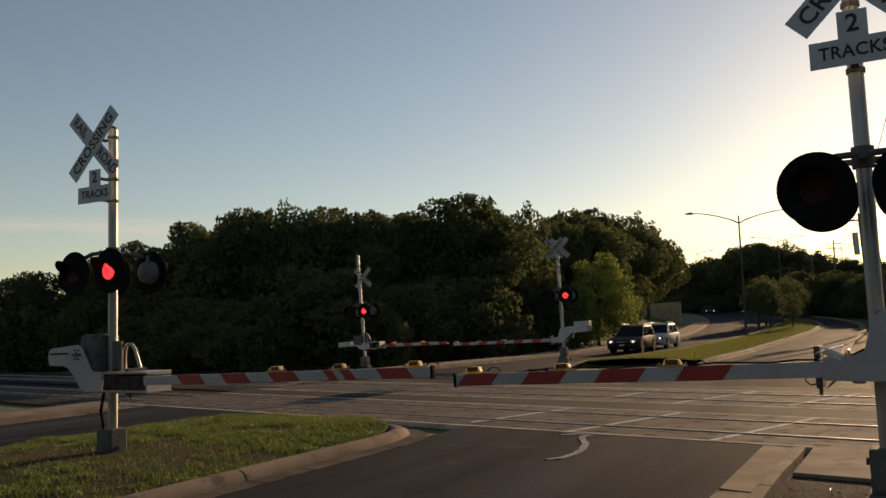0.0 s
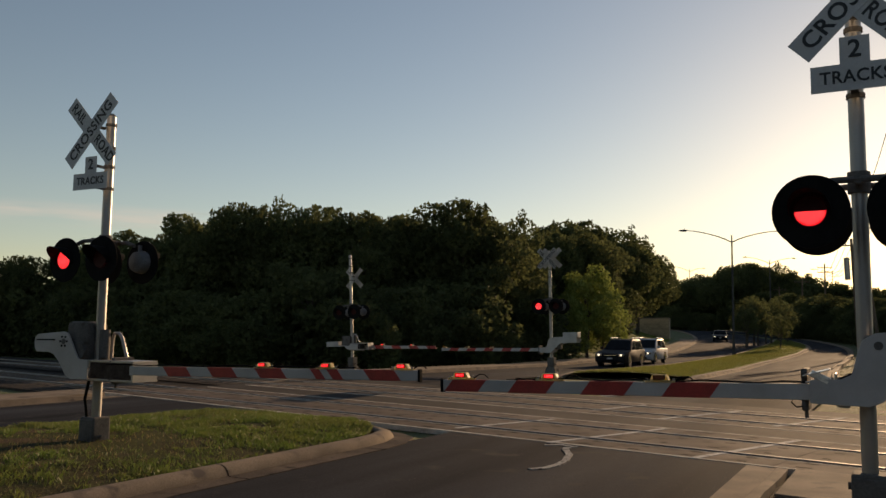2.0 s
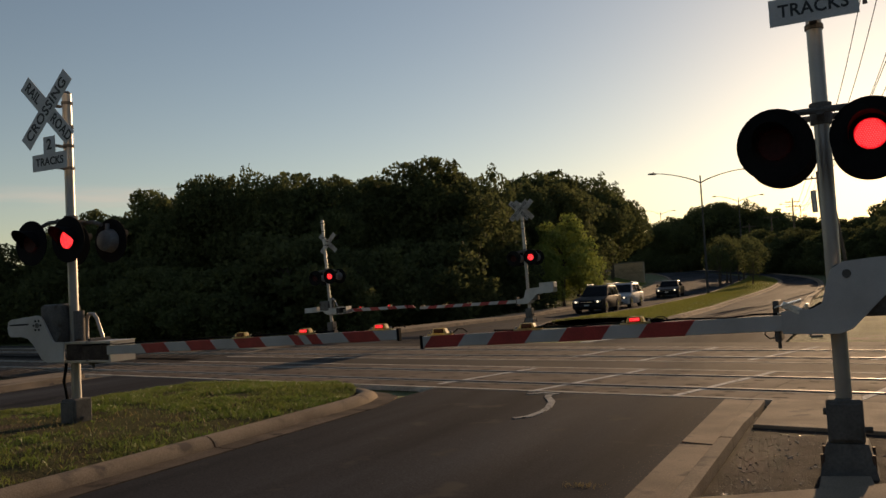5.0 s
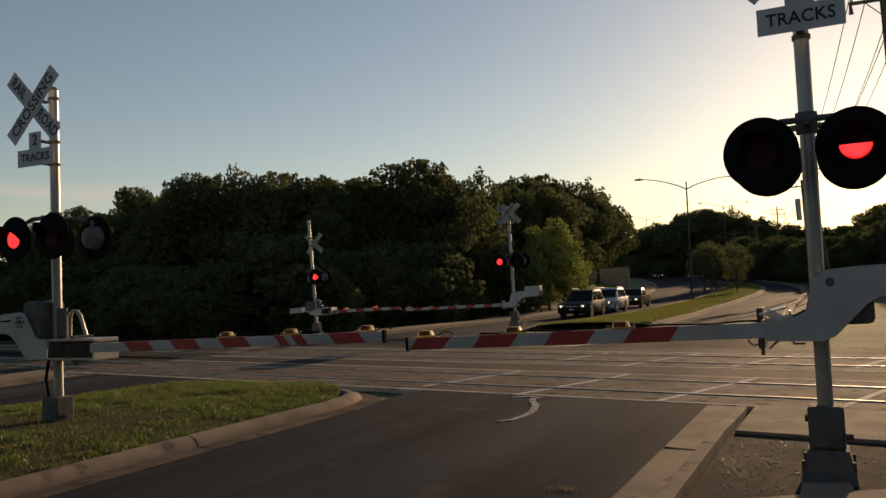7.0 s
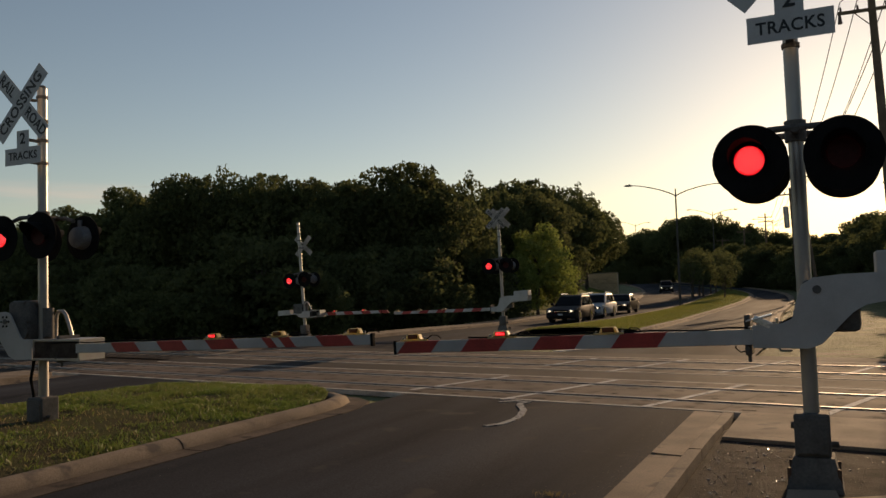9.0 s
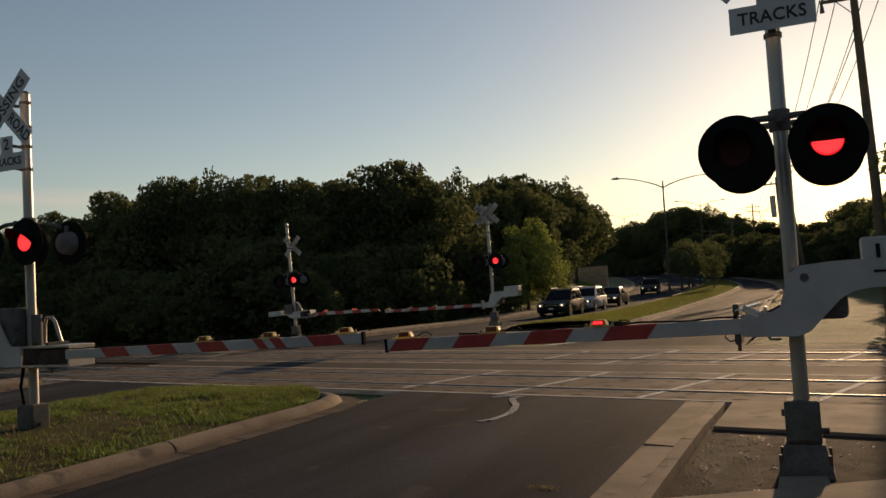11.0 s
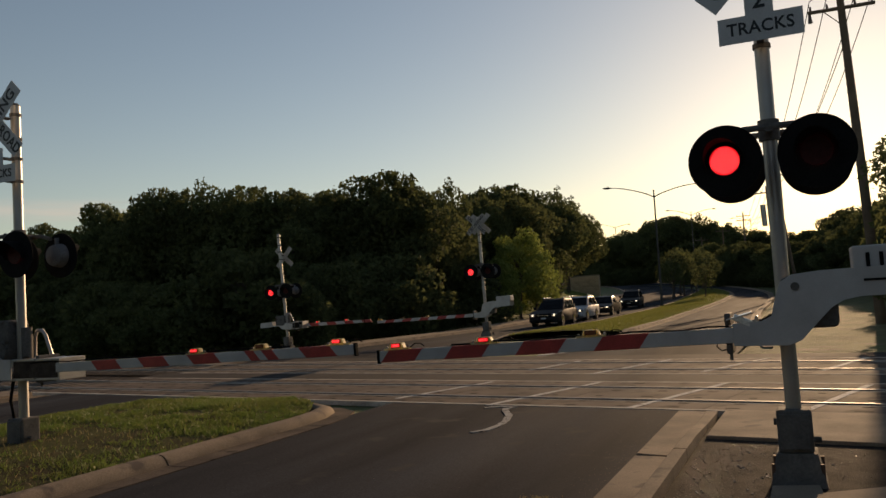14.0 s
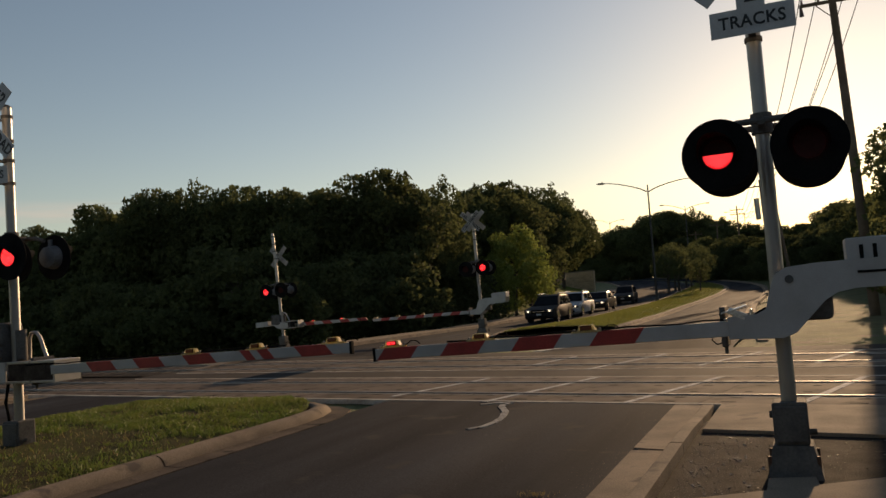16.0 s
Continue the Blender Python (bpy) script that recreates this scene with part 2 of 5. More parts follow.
def place(u, s, z=0.0, turn=0.0):
    """A pose from metres across and along the road."""
    p = RT @ Vector((u, s, z))
    return pose(p.x, p.y, p.z, 0, 0, ROAD_TURN + turn)


def rise(d):
    """Height of the ground at a distance from the origin."""
    return float(np.interp(d, [0, 30, 50, 70, 85, 125, 163, 230, 300, 900, 4000], [0, 0, -0.26, -0.22, -0.08, 0.95, 2.0, 3.5, 4.5, 6.0, 6.0]))


def thing(name, m, label, category, group="", kind=""):
    ob = new(name)
    ob.empty_display_size = 0.2
    ob.matrix_basis = m
    return tagged(ob, label, category, group, kind)


def part(name, bm, mat, parent=None, label="", smooth=False):
    me = bpy.data.meshes.new(name)
    bmesh.ops.recalc_face_normals(bm, faces=bm.faces)
    bm.to_mesh(me)
    bm.free()
    me.materials.append(mat)
    if smooth:
        me.polygons.foreach_set("use_smooth", [True] * len(me.polygons))
        me.set_sharp_from_angle(angle=radians(40))
    ob = new(name, me)
    ob.parent = parent
    return tagged(ob, label)


def share(name, me, parent, m):
    ob = new(name, me)
    ob.parent = parent
    ob.matrix_basis = m
    return ob


def box(x0, x1, y0, y1, z0, z1, bevel=0.0, bm=None, turn=None):
    bm = bm or bmesh.new()
    r = bmesh.ops.create_cube(bm, size=1)["verts"]
    for v in r:
        v.co = Vector((x0 if v.co.x < 0 else x1, y0 if v.co.y < 0 else y1, z0 if v.co.z < 0 else z1))
    if turn is not None:
        bmesh.ops.transform(bm, matrix=turn, verts=r)
    if bevel:
        es = list({e for v in r for e in v.link_edges})
        bmesh.ops.bevel(bm, geom=es, offset=bevel, segments=2, affect="EDGES", profile=0.5)
    return bm


def rod(p0, p1, r0, r1=None, seg=14, bm=None, caps=True):
    bm = bm or bmesh.new()
    p0, p1 = Vector(p0), Vector(p1)
    q = (p1 - p0).to_track_quat("Z", "Y").to_matrix().to_4x4()
    bmesh.ops.create_cone(bm, cap_ends=caps, segments=seg, radius1=r0, radius2=r0 if r1 is None else r1, depth=(p1 - p0).length, matrix=Matrix.Translation((p0 + p1) / 2) @ q)
    return bm


def tube(points, r, seg=8, bm=None):
    bm = bm or bmesh.new()
    rings = []
    pts = [Vector(p) for p in points]
    for i, p in enumerate(pts):
        d = (pts[min(i + 1, len(pts) - 1)] - pts[max(i - 1, 0)]).normalized()
        q = d.to_track_quat("Z", "Y")
        rr = r[i] if isinstance(r, (list, tuple)) else r
        rings.append([bm.verts.new(p + q @ Vector((rr * math.cos(2 * math.pi * k / seg), rr * math.sin(2 * math.pi * k / seg), 0))) for k in range(seg)])
    for a, b in zip(rings, rings[1:]):
        for k in range(seg):
            bm.faces.new((a[k], a[(k + 1) % seg], b[(k + 1) % seg], b[k]))
    bm.faces.new(rings[0])
    bm.faces.new(rings[-1])
    return bm


def prism(outline, y0, y1, bevel=0.0, bm=None):
    """An outline of (x, z) pairs, from y0 to y1."""
    bm = bm or bmesh.new()
    a = [bm.verts.new((x, y0, z)) for x, z in outline]
    b = [bm.verts.new((x, y1, z)) for x, z in outline]
    fs = [bm.faces.new(a), bm.faces.new(b[::-1])]
    n = len(a)
    for k in range(n):
        fs.append(bm.faces.new((a[k], b[k], b[(k + 1) % n], a[(k + 1) % n])))
    if bevel:
        bmesh.ops.bevel(bm, geom=list({e for f in fs[:2] for e in f.edges}), offset=bevel, segments=2, affect="EDGES", profile=0.5)
    return bm


def slab(outline, z0, z1, bevel=0.0, bm=None):
    """A plan outline of (x, y) pairs, from z0 to z1."""
    bm = bm or bmesh.new()
    a = [bm.verts.new((x, y, z0)) for x, y in outline]
    b = [bm.verts.new((x, y, z1)) for x, y in outline]
    n = len(a)
    bm.faces.new(a[::-1])
    top = bm.faces.new(b)
    for k in range(n):
        bm.faces.new((a[k], a[(k + 1) % n], b[(k + 1) % n], b[k]))
    if bevel:
        bmesh.ops.bevel(bm, geom=list(top.edges), offset=bevel, segments=2, affect="EDGES", profile=0.5)
    return bm


def ribbon(stations, section, closed=False, bm=None):
    """Sweeps a section of (across, up) pairs along stations (u, s, z); across is to the right of the way."""
    bm = bm or bmesh.new()
    rows = []
    for i, (u, s, z) in enumerate(stations):
        a, b = stations[max(i - 1, 0)], stations[min(i + 1, len(stations) - 1)]
        d = Vector((b[0] - a[0], b[1] - a[1])).normalized()
        rows.append([bm.verts.new((u + d.y * x, s - d.x * x, z + h)) for x, h in section])
    k = len(section)
    for r0, r1 in zip(rows, rows[1:]):
        for j in range(k if closed else k - 1):
            bm.faces.new((r0[j], r1[j], r1[(j + 1) % k], r0[(j + 1) % k]))
    if closed:
        bm.faces.new(rows[0])
        bm.faces.new(rows[-1])
    return bm


LETTERS = {}


def lettering(text, size):
    """A thin mesh of the words in the built-in font, centred, in the x-z plane and facing -y."""
    key = (text, size)
    if key not in LETTERS:
        cu = bpy.data.curves.new("words", "FONT")
        cu.body, cu.size, cu.extrude, cu.align_x, cu.align_y, cu.resolution_u, cu.offset, cu.space_character = text, size, 0.002, "CENTER", "CENTER", 3, size * 0.02, 1.05
        ob = new("words", cu)
        me = bpy.data.meshes.new_from_object(ob.evaluated_get(bpy.context.evaluated_depsgraph_get()))
        bpy.data.objects.remove(ob)
        me.transform(pose(0, 0, 0, 90, 0, 0))
        me.materials.clear()
        me.materials.append(LETTER)
        LETTERS[key] = me
    return LETTERS[key]

# ---- ground, roads ----


def curve_l(s):
    return -0.00155 * max(0.0, s - 56) ** 2


def eased(s, at, values):
    """A smooth line through given values."""
    return sum(float(np.interp(s + d, at, values)) for d in (-6, -3, 0, 3, 6)) / 5


def median_right(s):
    return eased(s, [24, 33, 39, 50, 64, 84, 93, 102, 111, 123, 150, 200, 330], [-6.8, -6.9, -7.2, -7.65, -7.85, -7.85, -7.75, -8.2, -9.5, -12.3, -22, -45, -130])


def median_left(s):
    return eased(s, [24, 33, 47, 70, 93, 111, 124, 150, 200, 330], [-12.3, -12.2, -12.0, -12.1, -12.9, -13.3, -14.2, -22.5, -46, -131])


def outer_edge(s):
    return eased(s, [24, 39, 55, 69, 84, 91.5, 102, 113.5, 123.6, 150, 200, 330], [-1.3, -2.5, -3.3, -3.4, -3.5, -3.8, -4.6, -6.8, -9.4, -17.5, -40, -124])


def verge_edge(s):
    return -17.9 + curve_l(s)


def edge_path(edge, s0, s1, step=2.5, shift=0.0):
    n = max(2, int((s1 - s0) / step))
    out = []
    for k in range(n + 1):
        s = s0 + (s1 - s0) * k / n
        out.append((edge(s) + shift, s, rise(math.hypot(edge(s), s))))
    return out


def between(left, right, lift):
    """A road surface between two edge lines."""
    bm = bmesh.new()
    rows = [[bm.verts.new((a[0] + (b[0] - a[0]) * f, a[1], a[2] + (b[2] - a[2]) * f + lift)) for f in (0, 0.5, 1)] for a, b in zip(left, right)]
    for r0, r1 in zip(rows, rows[1:]):
        for k in range(2):
            bm.faces.new((r0[k], r1[k], r1[k + 1], r0[k + 1]))
    return bm


def stations(u, s0, s1, bend, step=4.0, lift=0.0):
    n = max(2, int((s1 - s0) / step))
    out = []
    for k in range(n + 1):
        s = s0 + (s1 - s0) * k / n
        uu = u + bend(s)
        out.append((uu, s, rise(math.hypot(uu, s)) + lift))
    return out


bm = bmesh.new()
rings = [0, 4, 8, 12, 16, 20, 25, 30, 36, 43, 50, 60, 70, 77, 85, 95, 105, 125, 145, 163, 200, 230, 300, 450, 900, 1800, 4000]
last = None
for d in rings:
    row = [bm.verts.new((d * math.sin(a), d * math.cos(a), rise(d) - 0.06)) for a in [2 * math.pi * k / 72 for k in range(72)]] if d else [bm.verts.new((0, 0, -0.06))]
    if last:
        for k in range(72):
            if len(last) == 1:
                bm.faces.new((last[0], row[k], row[(k + 1) % 72]))
            else:
                bm.faces.new((last[k], row[k], row[(k + 1) % 72], last[(k + 1) % 72]))
    last = row
tagged(part("ground", bm, GRASS_SOIL), "uneven grassy and earthy ground reaching the horizon", "ground", kind="structure")

road = part("road", between([(-6.75, s, 0) for s in (-25, 24)] + edge_path(median_right, 28, 330, 3, 0.25), [(-1.72, s, 0) for s in (-25, 24)] + edge_path(outer_edge, 28, 330, 3, 0.05), 0.031), ASPHALT)
road.matrix_basis = RT
tagged(road, "dark worn asphalt lane leading over the railway crossing", "road", kind="structure")
road = part("road", between([(-16.75, s, 0) for s in (-25, 15)] + edge_path(verge_edge, 28, 330, 3), [(-12.1, s, 0) for s in (-25, 15)] + edge_path(median_left, 28, 330, 3, -0.2), 0.027), ASPHALT)
road.matrix_basis = RT
tagged(road, "oncoming asphalt carriageway curving away behind the crossing", "road", kind="structure")

RAIL_TURN = -39.4
QT = pose(0, 0, 0, 0, 0, RAIL_TURN)
apron = part("crossing_apron", slab([(-20.95, 11.47), (7.0, 11.47), (7.0, 20.6), (-21.6, 20.6)], -0.05, 0.034), OLD_ASPHALT)
apron.matrix_basis = QT
tagged(apron, "worn grey asphalt between the tracks of the crossing", "road", kind="structure")

# kerbs: a rolled kerb with gutter round the grass island, one along the kerb side
KERB = [(0.15, -0.1), (0.15, 0.045), (0.125, 0.1), (0.09, 0.14), (0.03, 0.165), (-0.05, 0.165), (-0.11, 0.15), (-0.14, 0.12), (-0.14, -0.1)]
PAN = [(0.46, -0.1), (0.46, 0.042), (0.3, 0.038), (0.152, 0.044), (0.152, -0.1)]


def kerb_piece(path, label, section=KERB):
    k = part("kerb", ribbon(path, section, closed=True), CONCRETE, smooth=True)
    k.matrix_basis = RT
    return tagged(k, label, "kerb", kind="structure")


def gutter_piece(path, label):
    g = part("gutter", ribbon(path, PAN, closed=True), GUTTER)
    g.matrix_basis = RT
    return tagged(g, label, "gutter", kind="structure")


def ease(path, first=True, drop=0.16):
    """Lets the end of a path sink into the ground."""
    path = list(path)
    u, s, z = path[0 if first else -1]
    path[0 if first else -1] = (u, s, z - drop)
    return path


side = [(-7.02, s, 0) for s in (-20, -12, -6, -2, 1.5, 4.5, 7.62)]
kerb_piece(side, "stained rounded concrete kerb beside the grass island")
gutter_piece(side, "dirty concrete gutter beside the grass island")
nose = [(-7.02, 7.65, 0), (-7.02, 9.5, 0), (-7.02, 10.6, 0), (-7.08, 11.15, 0), (-7.3, 11.75, -0.01), (-7.8, 12.3, -0.05), (-8.6, 12.75, -0.1), (-9.6, 12.95, -0.1), (-10.8, 12.9, -0.1), (-11.8, 12.4, -0.1), (-12.35, 11.4, -0.1), (-12.45, 10, -0.1), (-12.45, 0, -0.1), (-12.45, -20, -0.1)]
kerb_piece(nose, "stained concrete kerb round the nose of the grass island")
gutter_piece(nose, "dirty concrete gutter round the nose of the island")
lane = [(-1.28, s, 0.0) for s in (-20, -8, -1, 4.0, 8.75)]
LOW = [(-0.49, -0.1), (-0.49, 0.044), (-0.13, 0.037), (-0.12, 0.1), (-0.09, 0.12), (0.03, 0.12), (0.03, -0.1)]
kerb_piece(lane, "sunlit concrete kerb and gutter beside the gravel bed", LOW)
bm = bmesh.new()
rows = []
for s, k in ((8.78, 1.0), (9.6, 0.95), (10.4, 0.55), (11.2, 0.2), (11.84, 0.12)):
    sec = [(-0.49, -0.1), (-0.49, 0.044), (-0.13, 0.037), (-0.12, 0.037 + 0.063 * k), (-0.09, 0.037 + 0.083 * k), (0.03, 0.037 + 0.083 * k), (0.03, -0.1)]
    rows.append([bm.verts.new((-1.28 + x, s - 0.2 * x, h)) for x, h in sec])
for r0, r1 in zip(rows, rows[1:]):
    for j in range(7):
        bm.faces.new((r0[j], r1[j], r1[(j + 1) % 7], r0[(j + 1) % 7]))
bm.faces.new(rows[0])
bm.faces.new(rows[-1])
k = part("kerb", bm, CONCRETE, smooth=True)
k.matrix_basis = RT
tagged(k, "concrete kerb ramp sinking to the crossing", "kerb", kind="structure")
FAR = [(-0.36, -0.1), (-0.36, 0.044), (-0.17, 0.036), (-0.12, 0.15), (0.14, 0.15), (0.14, -0.1)]
FAR_L = [(-x, h) for x, h in FAR[::-1]]
kerb_piece(ease(edge_path(median_right, 32.5, 122)), "pale concrete kerb along the far median", FAR_L)
kerb_piece(ease(edge_path(median_left, 32.5, 122)), "pale concrete kerb on the oncoming side of the far median", FAR)
kerb_piece(ease(edge_path(outer_edge, 24, 210, 2.5, 0.3)), "pale concrete kerb along the outer lane", FAR)
kerb_piece(ease(stations(-17.8, 20.5, 210, curve_l)), "pale concrete kerb below the wooded verge", FAR_L)
kerb_piece(ease([(-16.85, s, 0) for s in (-20, -10, 0, 6, 10, 13, 15.2)], False), "pale concrete kerb of the oncoming lane", FAR_L)

# grass island and far median
bm = bmesh.new()


def island_height(u, s):
    e = min(1.0, min(abs(u + 7.1), abs(u + 12.3)) / 1.2, max(0.0, 12.9 - s) / 1.2)
    return 0.135 + 0.09 * e + 0.025 * noise.noise(Vector((u * 1.3, s * 1.3, 0)))


nu, ns = 26, 80
grid = {}
for i in range(nu + 1):
    for j in range(ns + 1):
        s = -20 + 32.85 * j / ns
        k = max(0.0, (s - 10.4) / 2.45)
        half = 2.62 * math.sqrt(max(0.02, 1 - k * k))
        u = -9.72 + half * (2 * i / nu - 1)
        grid[i, j] = bm.verts.new((u, s, island_height(u, s)))
for i in range(nu):
    for j in range(ns):
        bm.faces.new((grid[i, j], grid[i + 1, j], grid[i + 1, j + 1], grid[i, j + 1]))
isle = part("grass_island", bm, ISLAND_TURF, smooth=True)
isle.matrix_basis = RT
tagged(isle, "low mound of patchy grass and bare earth inside the kerb", "ground", kind="structure")

bm = bmesh.new()
a = edge_path(median_left, 33.6, 122, 3, 0.1)
b = edge_path(median_right, 33.6, 122, 3, -0.1)
rows = []
for (u0, s0, z0), (u1, s1, z1) in zip(a, b):
    rows.append([bm.verts.new((u0 + (u1 - u0) * k / 6, s0, z0 + (z1 - z0) * k / 6 + 0.13 + 0.12 * math.sin(math.pi * k / 6))) for k in range(7)])
for r0, r1 in zip(rows, rows[1:]):
    for k in range(6):
        bm.faces.new((r0[k], r1[k], r1[k + 1], r0[k + 1]))
med = part("median", bm, TURF, smooth=True)
med.matrix_basis = RT
tagged(med, "long strip of sunlit mown grass between the carriageways", "ground", kind="structure")

# pavement strips
def plate(name, outline, z0, z1, mat, label, category="pavement", m=RT, bevel=0.01):
    ob = part(name, slab(outline, z0, z1, bevel), mat)
    ob.matrix_basis = m
    return tagged(ob, label, category, kind="structure")


plate("pavement", [(-3.12, 9.46), (9, 9.46), (9, 11.44), (-3.48, 11.44)], -0.1, 0.06, CONCRETE, "sunlit concrete footpath slab beside the tracks", m=QT)
plate("pavement", [(-1.24, -20), (6, -20), (6, 10.2), (2.6, 8.75), (0.32, 7.36), (-0.95, 6.6), (-1.24, 6.46)], -0.1, 0.1, CONCRETE, "concrete footpath in front of the gravel bed")
plate("gravel_bed", [(-1.24, 6.4), (8, 8.0), (8, 12.0), (-1.24, 10.6)], -0.1, 0.022, GRAVEL_BED, "dark gravelly earth bed round the signal mast", "ground")
plate("pavement", [(-18.5, -20), (-17.02, -20), (-17.02, 13.4), (-17.2, 14.6), (-18.5, 14.9)], -0.1, 0.13, CONCRETE, "pale worn footpath of the oncoming side")
strip = part("pavement", ribbon(ease(stations(-18.9, 21, 120, curve_l), drop=0.2), [(-0.9, -0.1), (-0.9, 0.14), (0.9, 0.14), (0.9, -0.1)]), CONCRETE)
strip.matrix_basis = RT
tagged(strip, "dusty pale footpath along the wooded verge", "pavement", kind="structure")

# ---- tracks ----
TRACKS = [(11.5, 12.35, 13.85, 14.7), (16.1, 16.95, 18.45, 19.3)]
V0, LONG, COUNT = -20.9, 2.44, 11
panel_mesh = {}


def panel_data(width):
    if width not in panel_mesh:
        p = part("crossing_panel", box(-LONG / 2 + 0.008, LONG / 2 - 0.008, -width / 2, width / 2, -0.1, 0, 0.008), PANEL)
        panel_mesh[width] = p.data
        bpy.data.objects.remove(p)
    return panel_mesh[width]


for lo, r1, r2, hi in TRACKS:
    tr = thing("railway_track", QT, "steel rails set in concrete crossing panels", "railway track", "tracks of the crossing", "structure")
    for q in (r1, r2):
        bm = box(-90, 90, q - 0.036, q + 0.036, -0.03, 0.056, 0.008)
        part("rail", bm, RAIL_STEEL, tr, "steel rail polished on top")
        part("rail_web", box(-90, 90, q - 0.07, q + 0.07, -0.12, -0.03), RUST, tr, "rusty foot of the rail")
        for sgn in (-1, 1):
            part("flangeway_filler", box(V0, V0 + LONG * COUNT, *sorted((q + sgn * 0.04, q + sgn * 0.1)), -0.1, -0.012), RUBBER, tr, "black rubber strip along the rail")
    for q in (lo, hi):
        part("edge_angle", box(V0, V0 + LONG * COUNT, q - 0.045, q + 0.045, -0.05, 0.039, 0.002), EDGE, tr, "panel edging with the low sun's glint in its pale colour")
    for q in (r1 - 0.122, r1 + 0.122, r2 - 0.122, r2 + 0.122):
        part("edge_angle", box(V0, V0 + LONG * COUNT, q - 0.02, q + 0.02, -0.05, 0.039, 0.002), EDGE, tr, "panel edging with the low sun's glint in its pale colour")
    for k in range(COUNT):
        v = V0 + LONG * (k + 0.5)
        for q0, q1 in ((lo + 0.047, r1 - 0.144), (r1 + 0.144, r2 - 0.144), (r2 + 0.144, hi - 0.047)):
            share("crossing_panel", panel_data(round(q1 - q0, 3)), tr, pose(v, (q0 + q1) / 2, 0.0375))
    for v0, v1 in ((-90, V0 - 0.05), (V0 + LONG * COUNT + 0.05, 90)):
        part("ballast", slab([(v0, lo - 0.9), (v1, lo - 0.9), (v1, hi + 0.9), (v0, hi + 0.9)], -0.3, 0.012), BALLAST, tr, "brown ballast stones, darkened for the shade they lie in")
    for v in list(np.arange(-40, V0 - 0.3, 0.6)) + list(np.arange(V0 + LONG * COUNT + 0.3, 14, 0.6)):
        k = share("sleeper", panel_mesh.setdefault("sleeper", None) or bpy.data.meshes.new("sleeper"), tr, pose(v, (r1 + r2) / 2, 0.024))
        if panel_mesh["sleeper"] is None:
            b = box(-0.11, 0.11, -1.3, 1.3, -0.12, 0.0, 0.01)
            b.to_mesh(k.data)
            b.free()
            k.data.materials.append(WOOD_POLE)
            panel_mesh["sleeper"] = k.data
# dark bolt holes of the panels
bm = bmesh.new()
rng = random.Random(4)
for lo, r1, r2, hi in TRACKS:
    for k in range(COUNT * 3):
        v = V0 + 0.35 + k * LONG / 3
        for q in (lo + 0.2, r1 - 0.25, (r1 + r2) / 2 - 0.35, (r1 + r2) / 2 + 0.35, r2 + 0.25, hi - 0.22):
            w = rng.uniform(0.05, 0.11)
            box(v - w, v + w, q - 0.035, q + 0.035, 0.02, 0.0395, bm=bm)
tagged(part("panel_bolts", bm, RUBBER), "dark bolt pockets sunk in the crossing panels", "bolts", kind="stuff").matrix_basis = QT


def paint_line(a, b, w, label, z=0.0425):
    a, b = Vector(a), Vector(b)
    d = (b - a).normalized() * (w / 2)
    n = Vector((-d.y, d.x))
    ob = part("road_marking", slab([a + n, a - n, b - n, b + n], z - 0.02, z), PAINT_WHITE)
    ob.matrix_basis = RT
    tagged(ob, label, "road marking", kind="structure")


for a, b in (((-4.82, 12.6), (-3.7, 15.62)), ((-2.52, 12.2), (-1.42, 15.2)), ((-0.2, 11.8), (0.75, 14.7)), ((-5.95, 18.3), (-5.3, 20.4)), ((-4.25, 17.2), (-3.1, 20.15)), ((-2.05, 17.2), (-0.93, 19.95)), ((-6.9, 13.5), (-6.0, 16.0)), ((0.1, 17.0), (1.0, 19.5))):
    paint_line(a, b, 0.11, "worn white stripe over the crossing panels")
# The far median's pale concrete nose, laid down as a painted bar
paint_line((-7.04, 22.7), (-6.2, 24.1), 0.28, "pale bar in place of the far median's concrete nose", 0.04)

hook = [(-4.11, 10.09), (-3.97, 10.25), (-3.93, 10.6), (-3.95, 10.95), (-4.1, 11.55), (-4.32, 12.0), (-4.38, 12.2), (-4.3, 12.36), (-4.55, 12.46), (-4.76, 12.3)]
bm = ribbon([(u, s, 0.042) for u, s in hook], [(-0.05, -0.03), (-0.05, 0.0), (0.05, 0.0), (0.05, -0.03)], closed=True)
ob = part("road_marking", bm, PAINT_WORN)
ob.matrix_basis = RT
tagged(ob, "worn hooked remnant of a white road marking", "road marking", kind="structure")

# ---- crossing signals ----


